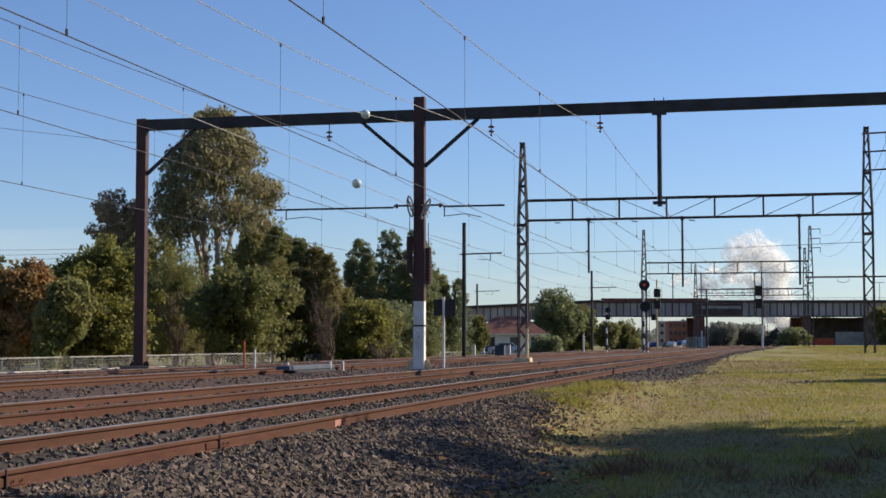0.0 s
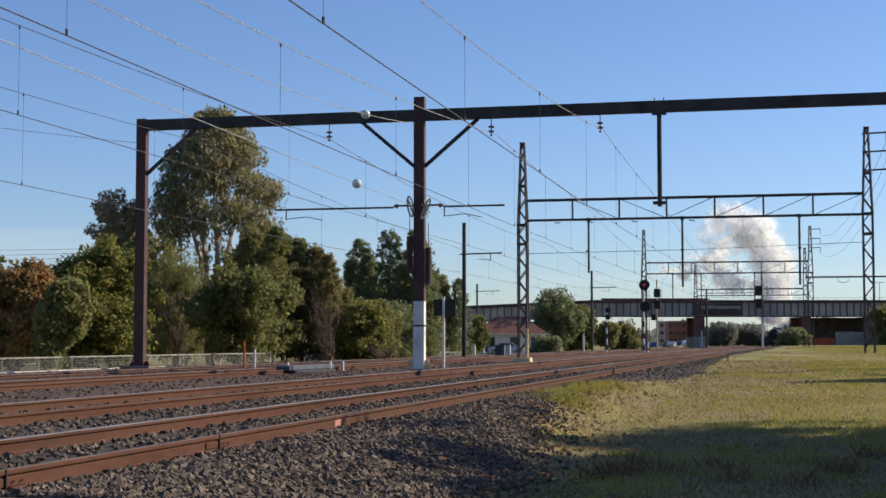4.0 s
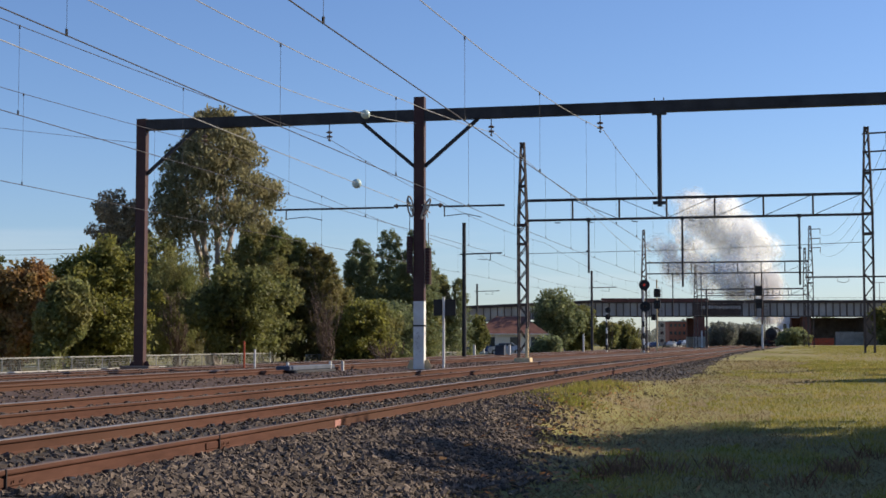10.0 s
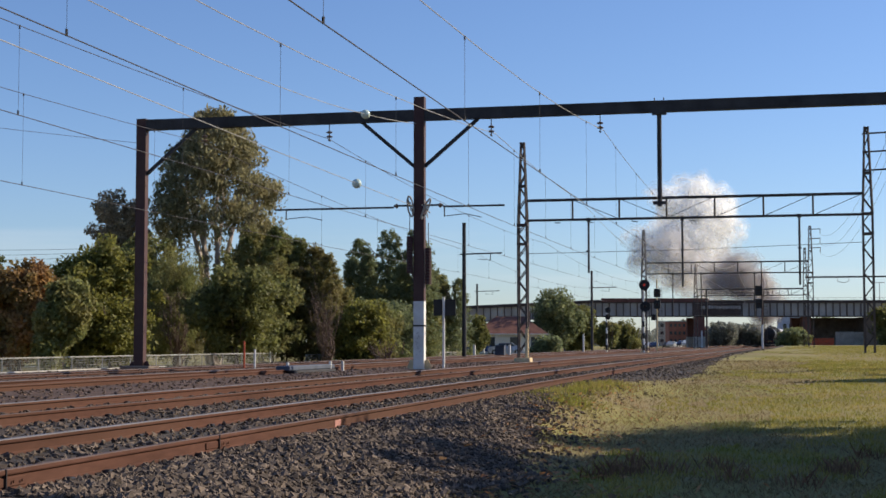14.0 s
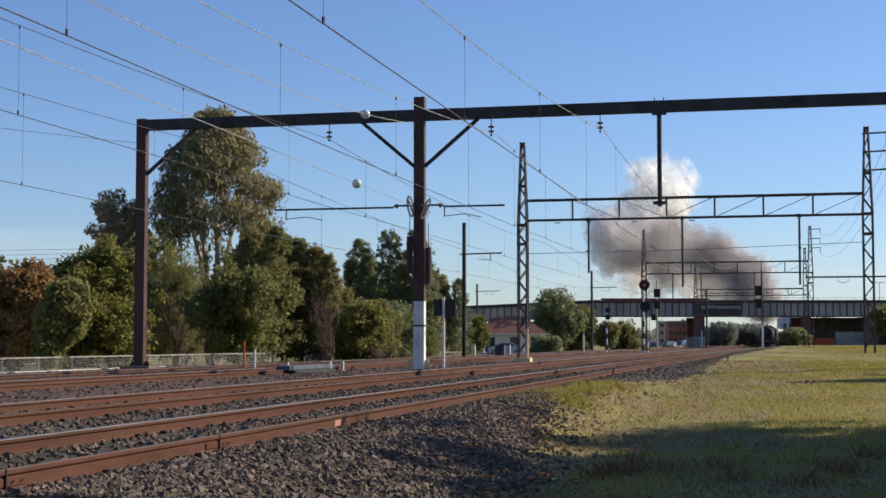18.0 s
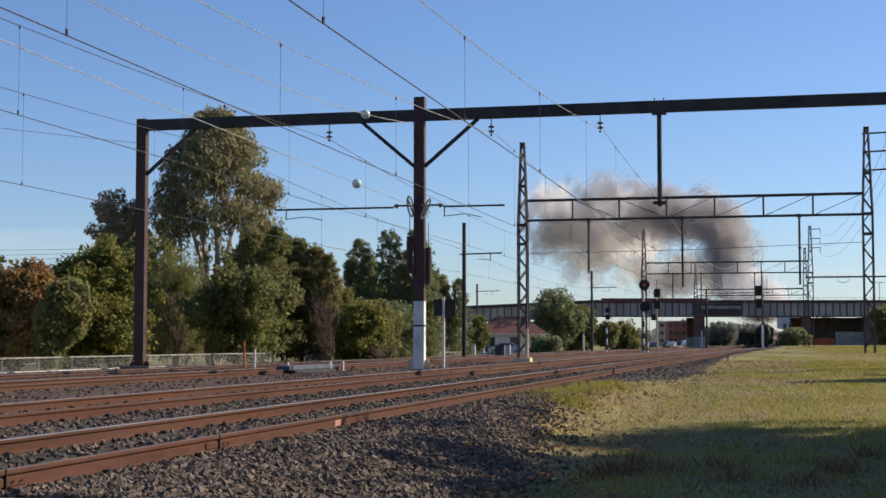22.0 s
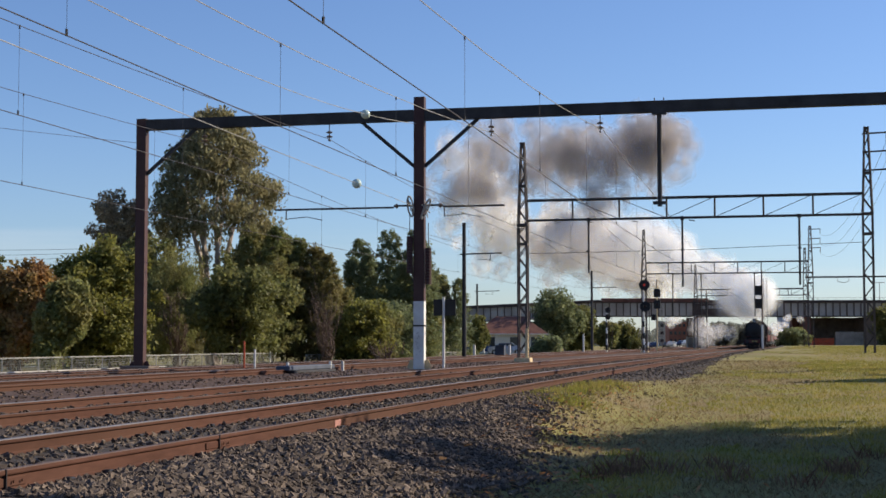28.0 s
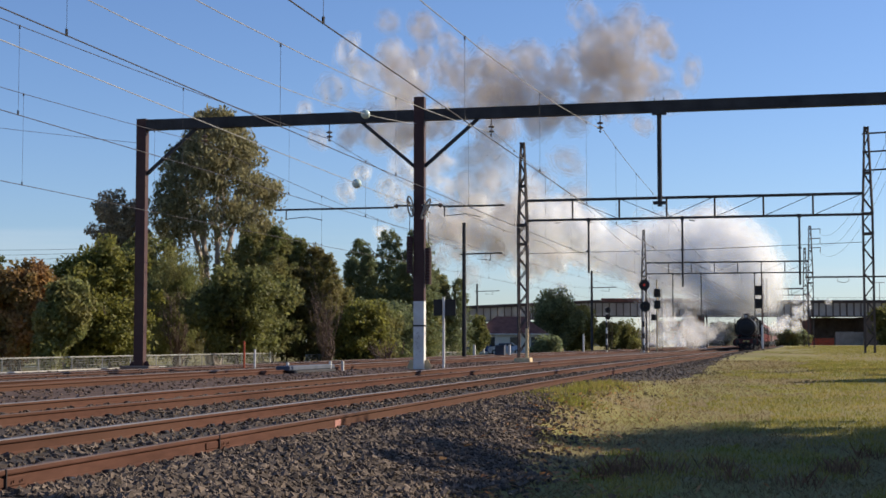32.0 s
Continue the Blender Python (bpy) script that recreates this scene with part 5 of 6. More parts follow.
def tufts(n):
    k = rng.integers(0, len(tuft_spots), n)
    s = np.array(tuft_spots)
    return s[k, 0] + rng.normal(0, 0.28, n), s[k, 1] + rng.normal(0, 0.8, n)


weed_spots = [(rng.uniform(-2.6, 1.4), rng.uniform(14.5, 19.5)) for _ in range(14)]


def weeds(n):
    k = rng.integers(0, len(weed_spots), n)
    s = np.array(weed_spots)
    return s[k, 0] + rng.normal(0, 0.12, n), s[k, 1] + rng.normal(0, 0.2, n)


grass("dead_weeds", 800, weeds, 0.16, M["dead_weed"], "dead reddish brown weeds standing in the grass", 0.3)
grass("weed_tufts", 2600, tufts, 0.13, M["blade"], "green weed tufts growing in the ballast")


# ---- fallen leaves and litter ----
def litter(n):
    y = 13 + 24 * rng.random(n) ** 1.3
    x = np.array([edge_u(v) for v in y]) + rng.normal(0.5, 0.7, n)
    z = np.array([ground_z(a, b) for a, b in zip(x, y)]) + 0.04
    c = np.stack([x, y, z], -1)
    a = rng.normal(0, 1, (n, 3)) * np.array([1, 1, 0.35])
    a /= np.linalg.norm(a, axis=1)[:, None]
    b = np.cross(a, rng.normal(0, 0.25, (n, 3)) + np.array([0, 0, 1.0]))
    s = rng.uniform(0.03, 0.075, (n, 1))
    v = np.stack([c - a * s, c + b * s * 0.45 + np.array([0, 0, 0.012]), c + a * s, c - b * s * 0.45 + np.array([0, 0, 0.012])], 1).reshape(-1, 3)
    return v, np.arange(4 * n).reshape(-1, 4)


lv, lf = litter(420)
tagged(new("fallen_leaves", mesh_from("fallen_leaves", lv, lf, M["dead_leaf"])), "scattered orange-brown fallen leaves at the ballast edge", "fallen leaves", kind="stuff")

# ---- steam train ----
TRAIN_T = (0, 3, 6, 9, 12, 14.4, 17, 20, 22, 23, 25.5, 28, 30, 32)
TRAIN_Y = (325, 318, 311, 303, 295, 287, 277, 262, 250.5, 243, 223.5, 202, 184, 165)


def loco_y(t):
    return float(np.interp(t, TRAIN_T, TRAIN_Y)) if t > 0 else TRAIN_Y[0] - 2.2 * t


def on_line(y, z=0.0, u=TRACK_A):
    turn = math.atan2(bend(y + 1) - bend(y - 1), 2.0)
    return pose(u + bend(y), y, z, 0, 0, -math.degrees(turn))


loco = empty("steam_locomotive", on_line(loco_y(0)), "black steam locomotive with red buffer beam under steam", "locomotive")
part("boiler", tube(bmesh.new(), [(0, 1.2, 2.65), (0, 10.2, 2.72)], [0.98, 1.02], 28), M["loco_black"], loco, smooth=False)
part("smokebox", tube(bmesh.new(), [(0, 0.55, 2.65), (0, 0.62, 2.65), (0, 2.6, 2.65)], [0.94, 1.03, 1.03], 28), M["loco_black"], loco)
door = part("smokebox_door", tube(bmesh.new(), [(0, 0.36, 2.65), (0, 0.44, 2.65), (0, 0.56, 2.65)], [0.35, 0.70, 0.82], 28), M["loco_black"], loco)
part("door_ring", tube(bmesh.new(), [(0, 0.50, 2.65), (0, 0.58, 2.65)], 0.86, 28), M["steel"], door)
part("chimney", tube(bmesh.new(), [(0, 1.6, 3.6), (0, 1.6, 4.12), (0, 1.6, 4.2)], [0.30, 0.28, 0.36], 16), M["loco_black"], loco)
part("steam_dome", tube(bmesh.new(), [(0, 5.2, 3.6), (0, 5.2, 4.0), (0, 5.2, 4.15)], [0.42, 0.40, 0.20], 16), M["loco_black"], loco)
lamp_ob = part("headlamp", tube(bmesh.new(), [(0, 0.42, 3.86), (0, 0.80, 3.86)], 0.19, 14), M["loco_black"], loco)
part("lamp_glass", disc(bmesh.new(), (0, 0.40, 3.86), (0, 1, 0), 0.15, 0.02, 14), M["galv"], lamp_ob, "round clear headlamp glass")
for sx in (-1, 1):
    bm = bmesh.new()
    beam(bm, (sx * 1.30, 1.2, 2.75), (sx * 1.30, 4.0, 2.75), 0.03, 1.75)
    part("smoke_deflector", bm, M["loco_black"], loco, "tall black smoke deflector plate")
    part("running_board", box(bmesh.new(), sx * 0.9 - 0.48, sx * 0.9 + 0.48, 0.6, 10.3, 1.72, 1.80, 0.01), M["loco_red"], loco, "red edged running board")
    cyl = part("cylinder", tube(bmesh.new(), [(sx * 1.12, 0.9, 0.95), (sx * 1.12, 2.2, 0.95)], 0.38, 18), M["loco_black"], loco)
    part("cylinder_cover", disc(bmesh.new(), (sx * 1.12, 0.87, 0.95), (0, 1, 0), 0.30, 0.05, 16), M["steel"], cyl)
    part("buffer", tube(bmesh.new(), [(sx * 0.95, -0.55, 1.08), (sx * 0.95, -0.50, 1.08), (sx * 0.95, -0.48, 1.08), (sx * 0.95, 0, 1.08)], [0.24, 0.25, 0.09, 0.11], 14), M["steel"], loco)
    part("marker_lamp", tube(bmesh.new(), [(sx * 1.0, -0.05, 1.95), (sx * 1.0, 0.15, 1.95)], 0.09, 10), M["loco_black"], loco)
    part("coupling_rod", box(bmesh.new(), sx * 1.05 - 0.04, sx * 1.05 + 0.04, 3.4, 8.8, 0.75, 0.90, 0.02), M["steel"], loco)
    for py, r in ((1.3, 0.46), (2.5, 0.46), (4.2, 0.92), (6.15, 0.92), (8.1, 0.92), (9.9, 0.5)):
        wheel_ob = part("wheel", disc(bmesh.new(), (sx * 0.80, py, r + 0.17), (1, 0, 0), r, 0.13, 24), M["loco_black"], loco)
        part("tyre", disc(bmesh.new(), (sx * 0.80, py, r + 0.17), (1, 0, 0), r * 1.03, 0.10, 24), M["steel"], wheel_ob)
part("buffer_beam", box(bmesh.new(), -1.3, 1.3, 0.0, 0.14, 0.86, 1.36, 0.02), M["loco_red"], loco, "red buffer beam")
part("number_bars", box(bmesh.new(), -0.35, 0.35, -0.012, -0.002, 1.02, 1.2), M["brass_trim"], loco, "pale bars on the buffer beam")
part("front_deck", box(bmesh.new(), -1.25, 1.25, 0.02, 1.3, 1.37, 1.46, 0.02), M["loco_black"], loco)
cow = bmesh.new()
for k in range(9):
    fx = -1.0 + 0.25 * k
    beam(cow, (fx, -0.02, 0.85), (fx * 0.85, -0.55 + 0.25 * abs(fx), 0.25), 0.06)
beam(cow, (-0.86, -0.34, 0.24), (0.86, -0.34, 0.24), 0.10)
part("cowcatcher", cow, M["loco_black"], loco, "barred cowcatcher")
part("coupler", box(bmesh.new(), -0.14, 0.14, -0.5, 0.02, 0.88, 1.16, 0.04), M["steel"], loco)
part("frame", box(bmesh.new(), -0.62, 0.62, 0.2, 11.4, 0.62, 1.6, 0.02), M["loco_black"], loco)
part("firebox", box(bmesh.new(), -1.0, 1.0, 8.2, 10.4, 1.3, 3.72, 0.25), M["loco_black"], loco)
cab = part("cab", box(bmesh.new(), -1.42, 1.42, 10.4, 12.4, 1.5, 3.6, 0.05), M["loco_black"], loco)
part("cab_roof", tube(bmesh.new(), [(0, 10.1, 2.55), (0, 12.8, 2.55)], 1.62, 24), M["loco_black"], cab)
for sx in (-1.12, 1.12):
    part("cab_window", box(bmesh.new(), sx - 0.2, sx + 0.2, 10.37, 10.395, 2.75, 3.3), M["window"], cab)

tender = empty("tender", on_line(loco_y(0) + 13.2), "black coal tender with red lining", "tender")
part("body", box(bmesh.new(), -1.4, 1.4, 0, 8.6, 1.2, 3.2, 0.06), M["loco_black"], tender)
part("coal", box(bmesh.new(), -1.1, 1.1, 0.4, 5.0, 3.2, 3.6, 0.3), M["black"], tender)
part("frame", box(bmesh.new(), -1.0, 1.0, 0.1, 8.5, 0.7, 1.19), M["loco_black"], tender)
part("lining", box(bmesh.new(), 1.402, 1.415, 0.3, 8.3, 1.3, 1.5), M["loco_red"], tender, "red lining stripe")
for py in (1.2, 2.9, 5.8, 7.5):
    for sx in (-0.8, 0.8):
        part("wheel", disc(bmesh.new(), (sx, py, 0.62), (1, 0, 0), 0.46, 0.13, 20), M["loco_black"], tender)


def carriage():
    thing = empty("carriage", pose(0, 0, 0), "maroon passenger carriage with a silver roof", "carriage", "carriages")
    part("body", box(bmesh.new(), -1.42, 1.42, 0, 21.0, 1.1, 3.35, 0.05), M["carriage_red"], thing)
    rf = bmesh.new()
    arc = [(1.46 * math.cos(a), 3.30 + 0.62 * math.sin(a)) for a in (math.pi * k / 10 for k in range(11))]
    rows = [[rf.verts.new((px, py, pz)) for px, pz in arc] for py in (-0.05, 21.05)]
    for k in range(10):
        rf.faces.new((rows[0][k], rows[0][k + 1], rows[1][k + 1], rows[1][k]))
    rf.faces.new(rows[0])
    rf.faces.new(rows[1])
    part("roof", rf, M["carriage_roof"], thing, "silver grey curved roof")
    for k in range(10):
        for sx in (-1, 1):
            part("window", box(bmesh.new(), sx * 1.425 - 0.012, sx * 1.425 + 0.012, 1.0 + 1.95 * k, 2.3 + 1.95 * k, 2.1, 2.95), M["window"], thing)
    for py in (2.2, 4.6, 16.4, 18.8):
        for sx in (-0.8, 0.8):
            part("wheel", disc(bmesh.new(), (sx, py, 0.62), (1, 0, 0), 0.46, 0.13, 18), M["loco_black"], thing)
    part("underframe", box(bmesh.new(), -1.1, 1.1, 0.3, 20.7, 0.75, 1.09), M["loco_black"], thing)
    return thing


first_carriage = carriage()
carriages = [first_carriage] + [copy_thing(first_carriage, pose(0, 0, 0)) for _ in range(4)]
CARRIAGE_GAPS = [22.4 + 21.8 * k for k in range(5)]
for ob, gap in zip(carriages, CARRIAGE_GAPS):
    ob.matrix_basis = on_line(loco_y(0) + gap)


# ---- steam and smoke ----
def puff_mesh(name, mat, seed):
    """A billow: three nested lumpy shells, so that it thickens softly from its rim to its middle."""
    verts, faces, weight = [], [], []
    for radius, detail, thick in ((1.0, 4, 0.28), (0.84, 3, 0.62), (0.64, 3, 1.0)):
        bm = bmesh.new()
        bmesh.ops.create_icosphere(bm, subdivisions=detail, radius=1.0)
        base = len(verts)
        for v in bm.verts:
            d = v.co.normalized()
            q = d + Vector((seed * 7.3, seed * 3.1, radius * 0.6))
            lump = 0.30 * noise.noise(q * 1.4) + 0.34 * (0.35 - abs(noise.noise(q * 2.6))) + 0.16 * (0.3 - abs(noise.noise(q * 5.7)))
            verts.append(tuple(d * radius * (0.86 + lump)))
        for q in bm.faces:
            faces.append([base + v.index for v in q.verts])
            weight += [thick, 0.0] * 3
        bm.free()
    me = mesh_from(name, verts, faces, mat)
    me.uv_layers.new(name="fall")
    me.uv_layers["fall"].data.foreach_set("uv", weight)
    me.polygons.foreach_set("use_smooth", [True] * len(me.polygons))
    return me


PUFF_MESHES = {kind: [puff_mesh("puff", mat, k + 5 * j) for k in range(4)] for j, (kind, mat) in enumerate((("steam", STEAM), ("mist", MIST), ("ash", ASH), ("smoke", SMOKE)))}
plume = empty("steam_plume", pose(0, 0, 0), "billowing white and grey exhaust steam of the locomotive", "steam plume")
PUFFS = []

# the exhaust, parcel by parcel: when it leaves the chimney, what it is, and its way: age, place, spread
PARCELS = (
    (-12, "mist", ((12, -22.3, 344.5, 15.2, 5.5), (15, -24.1, 342.1, 16.8, 6.3), (18, -20.2, 341.1, 17.4, 6.5), (21, -16.9, 339.9, 19.9, 6.5), (25, -20.5, 336.4, 22.3, 6.7), (29, -25.3, 332.7, 24.1, 6.7), (32, -30.7, 329.5, 25.2, 6.6), (35, -34.0, 326.8, 26.0, 6.3), (37, -36.3, 325.1, 25.9, 6.1), (39, -32.8, 325.0, 20.8, 5.3), (41, -24.9, 326.0, 14.2, 4.5), (43, -18.8, 326.7, 6.7, 3.5), (44, -18.3, 326.9, -4.5, 2.7))),
    (-8, "mist", ((8, -13.1, 340.1, 15.7, 6.0), (11, -15.1, 337.7, 16.9, 6.7), (14, -17.3, 335.1, 20.3, 7.2), (17, -19.0, 332.8, 21.4, 7.1), (21, -21.3, 329.6, 23.8, 7.1), (25, -25.4, 326.1, 24.9, 7.0), (28, -30.1, 323.2, 25.1, 6.5), (31, -33.3, 320.5, 25.5, 6.2), (33, -35.6, 318.8, 25.4, 5.9), (35, -32.2, 318.7, 20.4, 5.2), (37, -24.4, 319.7, 13.9, 4.4), (39, -18.4, 320.3, 6.6, 3.4), (40, -18.0, 320.5, -4.4, 2.7))),
    (-4, "mist", ((4, -5.9, 334.8, 23.5, 5.3), (7, -9.3, 331.8, 28.2, 6.1), (10, -12.1, 329.2, 29.9, 6.8), (13, -14.5, 326.8, 29.4, 7.3), (17, -19.0, 323.4, 27.7, 7.2), (21, -24.3, 319.8, 26.3, 6.9), (24, -29.5, 316.8, 25.5, 6.6), (27, -32.7, 314.2, 25.0, 6.1), (29, -34.9, 312.5, 24.9, 5.8), (31, -31.5, 312.3, 20.0, 5.1), (33, -23.9, 313.3, 13.7, 4.3), (35, -18.1, 313.9, 6.5, 3.4), (36, -17.6, 314.1, -4.3, 2.6))),
    (-1.5, "mist", ((1.5, -1.1, 332.4, 15.2, 3.1), (2.5, -2.7, 331.1, 19.5, 4.3), (4.5, -5.2, 329.0, 24.4, 5.6), (7.5, -10.0, 325.9, 25.9, 6.5), (10.5, -15.1, 322.8, 27.0, 7.2), (14.5, -20.5, 318.9, 29.2, 7.1), (18.5, -26.3, 315.1, 28.4, 7.1), (21.5, -30.9, 312.3, 26.4, 6.8), (24.5, -32.3, 310.3, 24.7, 6.0), (26.5, -34.5, 308.5, 24.6, 5.8), (28.5, -31.1, 308.4, 19.8, 5.0), (30.5, -23.6, 309.3, 13.5, 4.3), (32.5, -17.8, 309.9, 6.4, 3.3), (33.5, -17.4, 310.1, -4.2, 2.6))),
    (1, "mist", ((2, -1.6, 326.1, 17.7, 4.2), (5, -4.8, 323.2, 21.9, 5.6), (8, -9.0, 320.3, 23.6, 6.3), (11, -11.7, 317.5, 27.7, 6.8), (13, -15.1, 315.3, 30.6, 7.0), (16, -20.0, 312.0, 34.6, 7.2), (18, -25.8, 309.4, 35.7, 8.4), (20, -30.4, 307.5, 29.0, 7.6), (22, -31.8, 306.2, 24.4, 5.9), (24, -34.0, 304.5, 24.3, 5.7), (26, -30.7, 304.3, 19.5, 4.9), (28, -23.3, 305.2, 13.4, 4.2), (30, -17.6, 305.8, 6.3, 3.3), (31, -17.2, 305.9, -4.2, 2.6))),
    (3.5, "mist", ((2.5, -1.5, 319.9, 17.4, 3.6), (5.5, -5.0, 317.0, 20.9, 5.5), (8.5, -9.3, 314.0, 23.1, 6.5), (10.5, -14.2, 311.4, 25.4, 7.1), (13.5, -22.1, 307.3, 31.8, 7.3), (15.5, -29.4, 304.3, 32.9, 8.7), (17.5, -32.3, 302.7, 27.4, 7.8), (19.5, -31.4, 301.9, 24.1, 5.9), (21.5, -33.5, 300.2, 24.0, 5.6), (23.5, -30.3, 300.0, 19.3, 4.9), (25.5, -23.0, 300.9, 13.2, 4.2), (27.5, -17.4, 301.4, 6.2, 3.2), (28.5, -16.9, 301.6, -4.1, 2.5))),
    (6, "mist", ((3, -4.2, 313.1, 14.9, 4.3), (6, -14.1, 308.7, 19.1, 6.5), (8, -19.8, 305.9, 22.2, 7.0), (11, -27.6, 302.1, 25.0, 7.7), (13, -32.5, 299.7, 24.9, 7.9), (15, -33.6, 298.3, 23.8, 7.2), (17, -30.9, 297.6, 23.7, 5.8), (19, -33.1, 295.9, 23.7, 5.5), (21, -29.9, 295.7, 19.0, 4.8), (23, -22.6, 296.6, 13.0, 4.1), (25, -17.1, 297.1, 6.2, 3.2), (26, -16.7, 297.3, -4.0, 2.5))),
    (8.5, "ash", ((1, -2.4, 308.2, 11.9, 2.8), (3.5, -19.6, 302.4, 15.8, 5.6), (5.5, -25.1, 299.7, 18.4, 6.4), (8.5, -32.2, 296.1, 20.0, 7.1), (10.5, -37.0, 293.6, 21.0, 8.0), (12.5, -43.0, 290.8, 23.2, 8.9), (14.5, -49.4, 288.0, 24.3, 9.6), (16.5, -51.9, 286.2, 24.2, 10.7), (19.5, -63.1, 281.6, 26.3, 13.5), (22.5, -75.6, 276.3, 35.0, 23.2))),
    (10.5, "smoke", ((1.5, -7.4, 301.2, 13.3, 3.7), (3.5, -13.2, 298.5, 14.4, 4.8), (6.5, -27.4, 293.1, 18.0, 7.2), (8.5, -33.2, 290.3, 20.8, 7.9), (10.5, -40.2, 287.3, 24.0, 8.8), (12.5, -47.0, 284.3, 25.6, 9.8), (14.5, -50.6, 282.2, 26.6, 10.6), (17.5, -59.9, 277.7, 32.5, 12.7), (20.5, -71.1, 272.5, 43.9, 20.0))),
    (13, "smoke", ((1, -5.3, 294.6, 12.8, 3.3), (4, -17.1, 289.6, 18.0, 6.4), (6, -22.6, 286.9, 20.9, 7.2), (8, -28.6, 284.0, 24.7, 7.9), (10, -34.9, 281.1, 27.0, 8.5), (12, -39.5, 278.7, 28.8, 8.9), (15, -51.3, 273.7, 35.1, 10.3), (18, -61.3, 268.8, 45.7, 15.4))),
    (15.5, "smoke", ((1.5, -8.1, 284.4, 14.6, 4.3), (3.5, -14.5, 281.4, 18.8, 5.9), (5.5, -19.5, 278.6, 23.9, 6.8), (7.5, -23.6, 276.2, 27.4, 7.3), (9.5, -28.1, 273.8, 29.7, 7.4), (12.5, -37.6, 269.3, 36.4, 7.9), (15.5, -46.9, 264.6, 45.6, 12.3))),
    (17.5, "smoke", ((1.5, -7.0, 276.3, 14.2, 4.2), (3.5, -12.0, 273.5, 19.8, 5.6), (5.5, -16.1, 270.9, 25.3, 6.0), (7.5, -19.3, 268.8, 27.9, 6.2), (10.5, -25.6, 264.9, 35.7, 6.4), (13.5, -29.7, 261.5, 45.9, 12.7))),
    (19.5, "smoke", ((1.5, -6.3, 267.3, 14.5, 4.3), (3.5, -10.8, 265.7, 23.4, 5.3), (5.5, -14.0, 264.6, 27.9, 5.1), (8.5, -19.3, 262.8, 36.2, 4.9), (11.5, -23.1, 261.2, 47.2, 11.2))),
    (21, "ash", ((1, -7.8, 267.1, 11.7, 4.3), (2, -16.2, 265.0, 14.7, 5.6), (4, -25.0, 262.7, 17.3, 5.9), (7, -36.9, 259.9, 18.6, 7.3), (10, -44.1, 257.5, 28.9, 14.5))),
    (22.2, "steam", ((0.8, -4.3, 250.1, 10.4, 3.6), (2.8, -15.2, 245.6, 15.3, 5.6), (5.8, -25.0, 240.7, 17.5, 4.8), (8.8, -35.6, 235.7, 19.2, 5.0))),
    (23.5, "steam", ((1.5, -7.9, 238.7, 11.1, 3.8), (4.5, -17.5, 233.7, 14.3, 4.5), (7.5, -27.4, 228.8, 16.6, 4.4))),
    (25, "steam", ((0.5, -3.7, 228.8, 8.3, 2.1), (3, -10.6, 224.9, 10.7, 4.3), (6, -20.9, 219.9, 13.5, 4.8))),
    (26.5, "steam", ((1.5, -5.1, 215.0, 7.1, 2.9), (2.5, -8.5, 213.3, 8.9, 3.7), (4.5, -15.6, 209.8, 11.3, 4.9))),
    (28, "steam", ((1, -4.3, 202.6, 6.4, 2.4), (2, -8.3, 200.7, 8.2, 3.8), (3, -11.9, 198.9, 10.0, 4.9))),
    (29.3, "steam", ((0.7, -5.4, 190.6, 8.9, 3.0), (1.7, -7.9, 188.9, 12.5, 4.1), (2.7, -10.7, 187.4, 13.5, 4.7))),
    (30.5, "steam", ((0.5, -5.1, 179.6, 8.5, 3.2), (1.5, -7.0, 178.2, 10.8, 4.3))),
    (31.5, "steam", ((0.5, -4.0, 170.3, 7.5, 3.2),)),
)

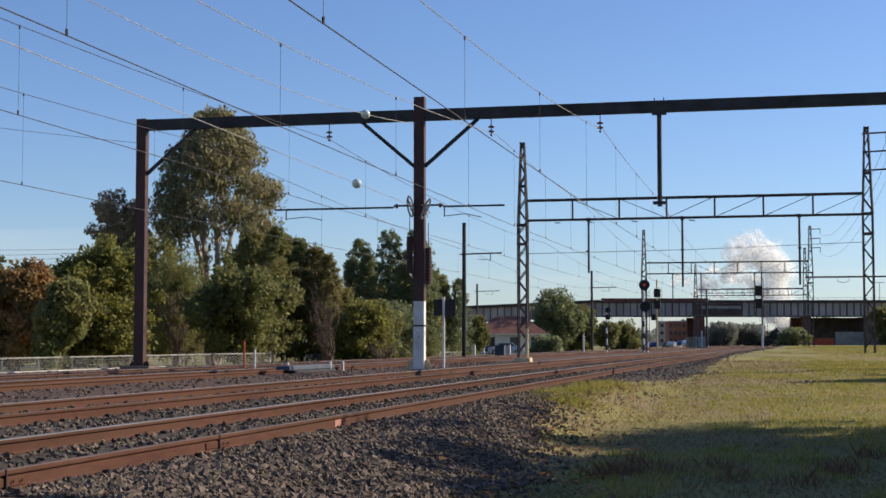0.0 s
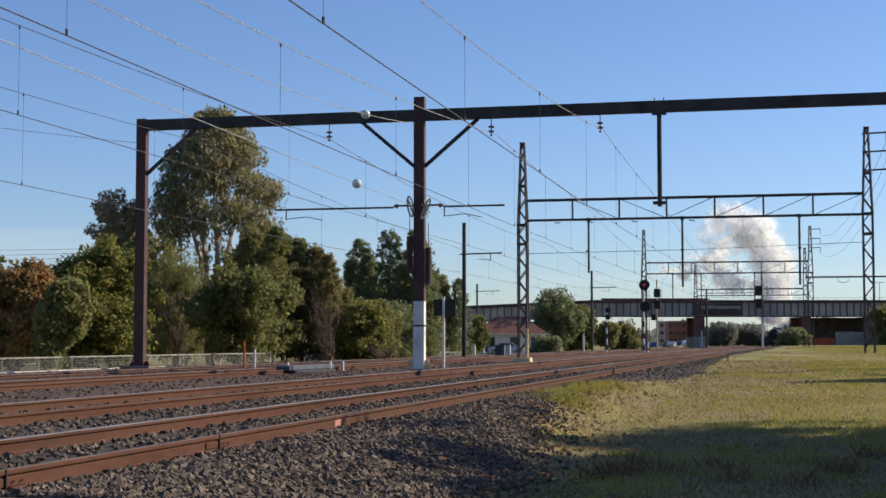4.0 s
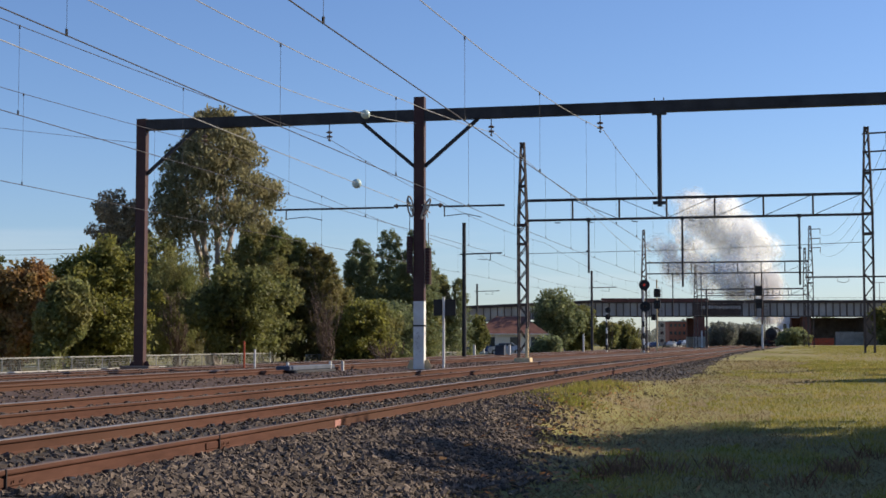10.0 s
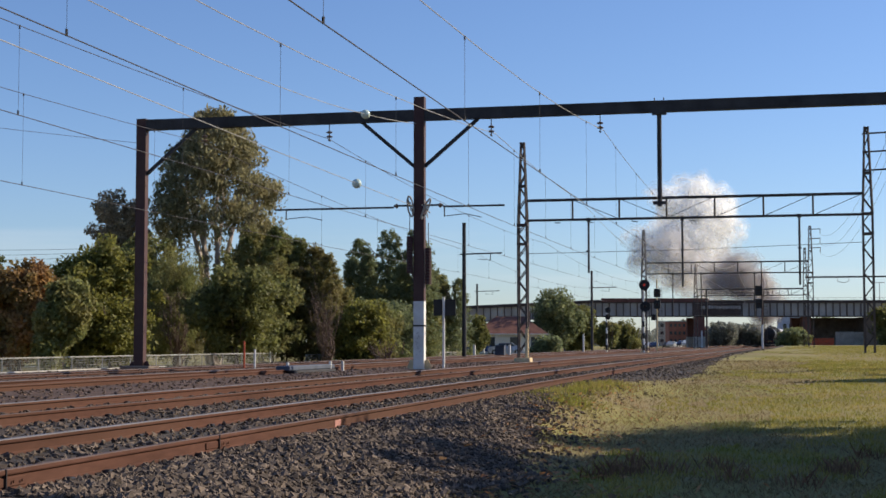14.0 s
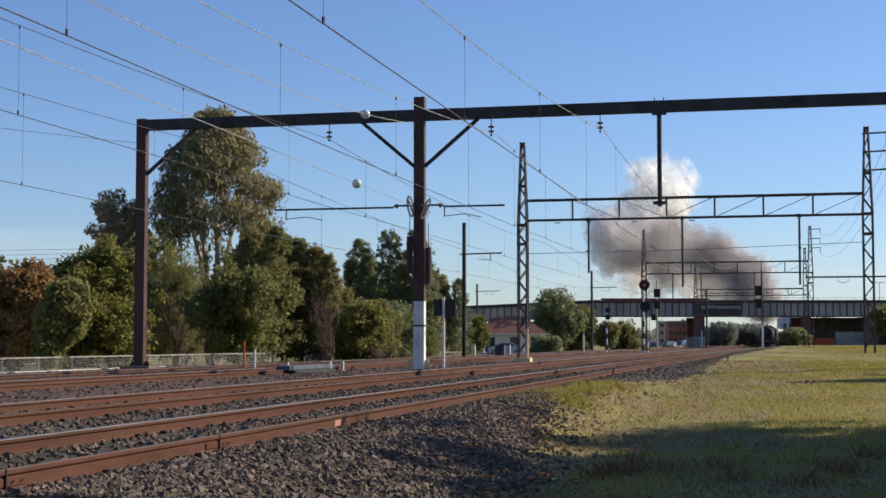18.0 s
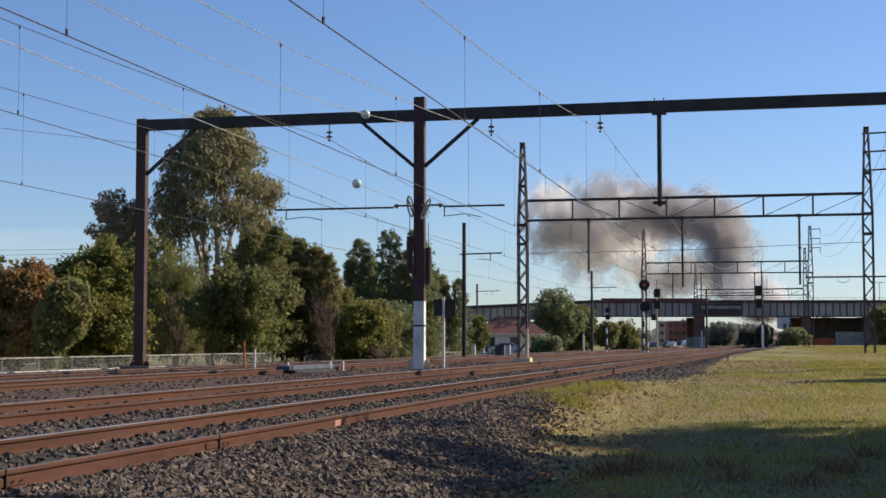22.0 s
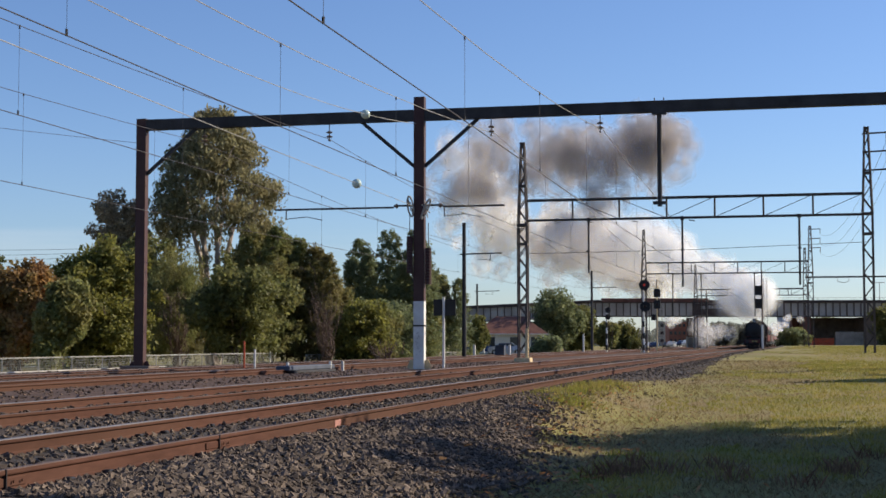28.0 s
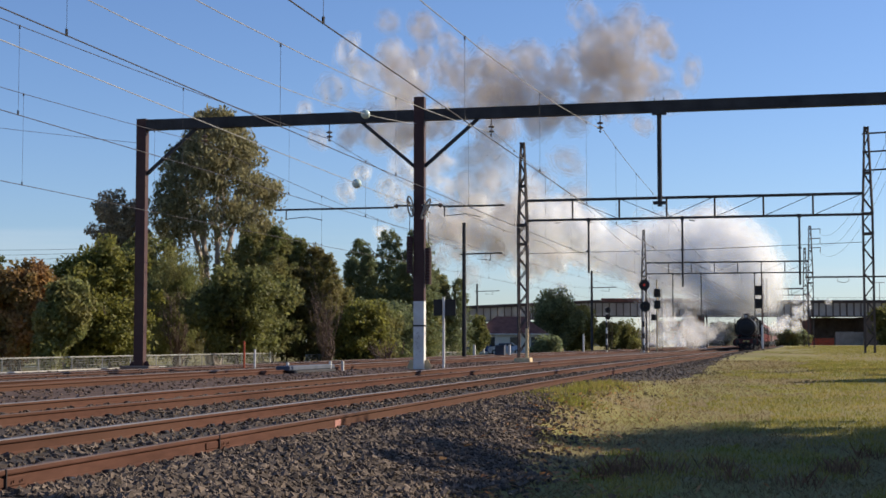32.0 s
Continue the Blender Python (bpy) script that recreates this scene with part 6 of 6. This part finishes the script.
# the part of it that clings to the ground behind the bridge
LOW_PARCELS = (
    (-3, "mist", ((2, -5.4, 334.6, 13.3, 3.0), (4, -10.9, 331.9, 14.8, 4.5), (7, -15.5, 328.9, 16.5, 5.8), (10, -20.2, 325.8, 18.1, 6.7), (14, -26.3, 321.8, 19.6, 6.9), (18, -29.1, 318.6, 21.3, 6.6), (22, -31.2, 315.5, 23.0, 6.1), (26, -34.9, 312.1, 24.4, 5.8), (29, -32.0, 311.2, 19.9, 5.1), (32, -23.8, 311.7, 13.6, 4.3), (34, -18.0, 312.3, 6.4, 3.3), (35, -17.5, 312.5, -4.3, 2.6))),
    (3, "mist", ((2, -4.9, 320.9, 12.8, 3.2), (4, -10.5, 318.2, 14.2, 4.8), (7, -16.8, 314.8, 15.6, 6.0), (10, -23.1, 311.4, 17.2, 6.7), (14, -31.6, 306.8, 19.4, 7.1), (18, -33.6, 303.7, 21.6, 6.5), (22, -33.9, 301.0, 23.2, 5.8), (24, -30.4, 300.9, 19.3, 4.9), (26, -23.0, 301.8, 13.2, 4.2), (28, -17.4, 302.3, 6.3, 3.2), (29, -17.0, 302.5, -4.1, 2.5))),
    (9, "ash", ((2, -6.1, 305.3, 12.3, 3.0), (4, -14.3, 302.2, 12.8, 5.3), (7, -24.4, 297.9, 13.8, 6.2), (10, -33.6, 293.6, 17.0, 6.6), (14, -44.3, 288.5, 19.7, 8.5), (18, -55.4, 283.3, 21.8, 11.2), (23, -68.8, 276.8, 26.0, 15.5))),
    (13, "smoke", ((2, -5.9, 293.9, 11.9, 3.1), (4, -13.1, 290.9, 12.5, 5.1), (7, -21.3, 287.1, 13.3, 6.0), (10, -30.2, 282.9, 17.5, 6.6), (14, -42.6, 277.3, 20.6, 8.7), (18, -56.4, 271.4, 23.1, 11.8))),
    (17, "ash", ((2, -5.3, 279.1, 11.3, 3.0), (4, -11.2, 276.4, 11.9, 4.8), (6, -17.7, 273.6, 12.5, 5.5), (9, -28.2, 269.0, 16.7, 6.3), (13, -43.0, 262.9, 19.6, 9.3), (15, -50.8, 259.8, 21.1, 11.3))),
    (20.5, "ash", ((2, -6.4, 269.6, 11.0, 3.1), (4, -15.8, 267.2, 12.8, 4.3), (7, -27.7, 264.3, 14.9, 5.6), (10, -38.6, 261.5, 17.9, 7.7))),
)


def chimney_top(t):
    y = loco_y(t) + 1.6
    return np.array((TRACK_A + bend(y), y, 4.4, 0.7))


def parcel_at(stream, k, age):
    """Place and spread of a stream's parcel k so many seconds after it left the chimney."""
    t0, _, way = stream[k]
    ages = [0.0] + [q[0] for q in way]
    rows = np.array([chimney_top(t0)] + [q[1:] for q in way])
    if age <= ages[-1] or len(ages) < 3:
        return np.array([np.interp(age, ages, rows[:, j]) for j in range(4)])
    return rows[-1] + (rows[-1] - rows[-2]) * (age - ages[-1]) / (ages[-1] - ages[-2])


def emit_puff(kind, t0, size, number, at, floor=5.0):
    """One puff: waits below the ground under the chimney, rises out of it at t0 and drifts off."""
    ob = new("puff", PUFF_MESHES[kind][number % 4])
    ob.parent = plume
    ob.scale = (size * rng.uniform(0.9, 1.35), size * rng.uniform(0.85, 1.1), size * rng.uniform(0.65, 0.95))
    spin, turn0 = rng.uniform(-5, 5, 3), rng.uniform(-80, 80, 3)

    def row(age):
        q = at(max(age, 0.0))
        return pose(q[0], q[1], q[2] if age > 6 else max(q[2], floor + size * 0.7), *[turn0[j] + spin[j] * age for j in range(3)])

    rows = []
    if t0 > 0.05:
        src = at(0.0)
        hide = pose(src[0], src[1], -2.0 - size * 1.6, *turn0)
        rows.append((0.0, hide))
        if t0 > 0.1:
            rows.append((t0 - 1 / FPS, hide))
    else:
        rows.append((0.0, row(-t0)))
    for age in (0.0, 1 / FPS, 0.4, 0.9, 1.6, 2.6, 4.0, 5.5, 7.5, 10.0, 12.5, 15.0, 18.0, 21.0, 25.0, 30.0):
        if rows[-1][0] + 0.03 < t0 + age < 31.8:
            rows.append((t0 + age, row(age)))
    rows.append((32.0, row(32.0 - t0)))
    PUFFS.append((ob, rows))


number = 0
for stream, last, per in ((PARCELS, 32.0, {"mist": 20, "ash": 20, "smoke": 26, "steam": 24}), (LOW_PARCELS, 22.0, {"mist": 18, "ash": 26, "smoke": 26})):
    for k, (start, kind, way) in enumerate(stream):
        after = stream[k + 1][0] if k + 1 < len(stream) else last
        for j in range(per[kind]):
            f = (j + rng.random()) / per[kind]
            d = rng.normal(0, 1, 3)
            d *= rng.random() ** 0.4 / np.linalg.norm(d)
            t0 = start + f * (after - start)

            def at(age, stream=stream, k=k, f=f, d=d):
                q = parcel_at(stream, k, age)
                if k + 1 < len(stream):
                    q = q * (1 - f) + parcel_at(stream, k + 1, age) * f
                return q[:3] + d * q[3] * 0.8

            if t0 < 31.6:
                final = 0.5 * (parcel_at(stream, k, 2.5)[3] + parcel_at(stream, k, 5.5)[3])
                emit_puff(kind, t0, final * rng.uniform(0.42, 0.78), number, at)
                number += 1
# steam from the cylinder cocks, low beside the engine, and a leak behind it on the east side
for t0 in np.arange(24.5, 31.5, 0.4):
    side = rng.normal(0, 0.5, 3)
    y = loco_y(t0)
    emit_puff("ash", t0, rng.uniform(1.0, 1.9), number, lambda age, y=y, side=side: np.array((TRACK_A + bend(y) - 3.2 - 1.7 * age, y + 6.0, 1.9 + 0.35 * age)) + side * (0.5 + 0.4 * age), 0.4)
    emit_puff("mist", t0, rng.uniform(0.6, 1.1), number + 1, lambda age, y=y, side=side: np.array((TRACK_A + bend(y) + 2.2 + 0.95 * age, y + 12.0, 2.2 + 0.75 * age)) + side * (0.4 + 0.3 * age), 0.4)
    number += 2


# two more shade trees, nearer, out of view
for row in (("round", "green", 8.0, 22.0, -0.3, 7.0, 6.6), ("round", "olive", 7.6, 18.6, -0.3, 7.0, 6.0)):
    tree(*row)


def motions():
    """The train comes on at an even pace; its steam rises and drifts west."""
    times = [1.0 * n for n in range(33)]
    walk(loco, [(t, on_line(loco_y(t))) for t in times])
    walk(tender, [(t, on_line(loco_y(t) + 13.2)) for t in times])
    for ob, gap in zip(carriages, CARRIAGE_GAPS):
        walk(ob, [(t, on_line(loco_y(t) + gap)) for t in times])
    for ob, rows in PUFFS:
        walk(ob, rows)


motions()
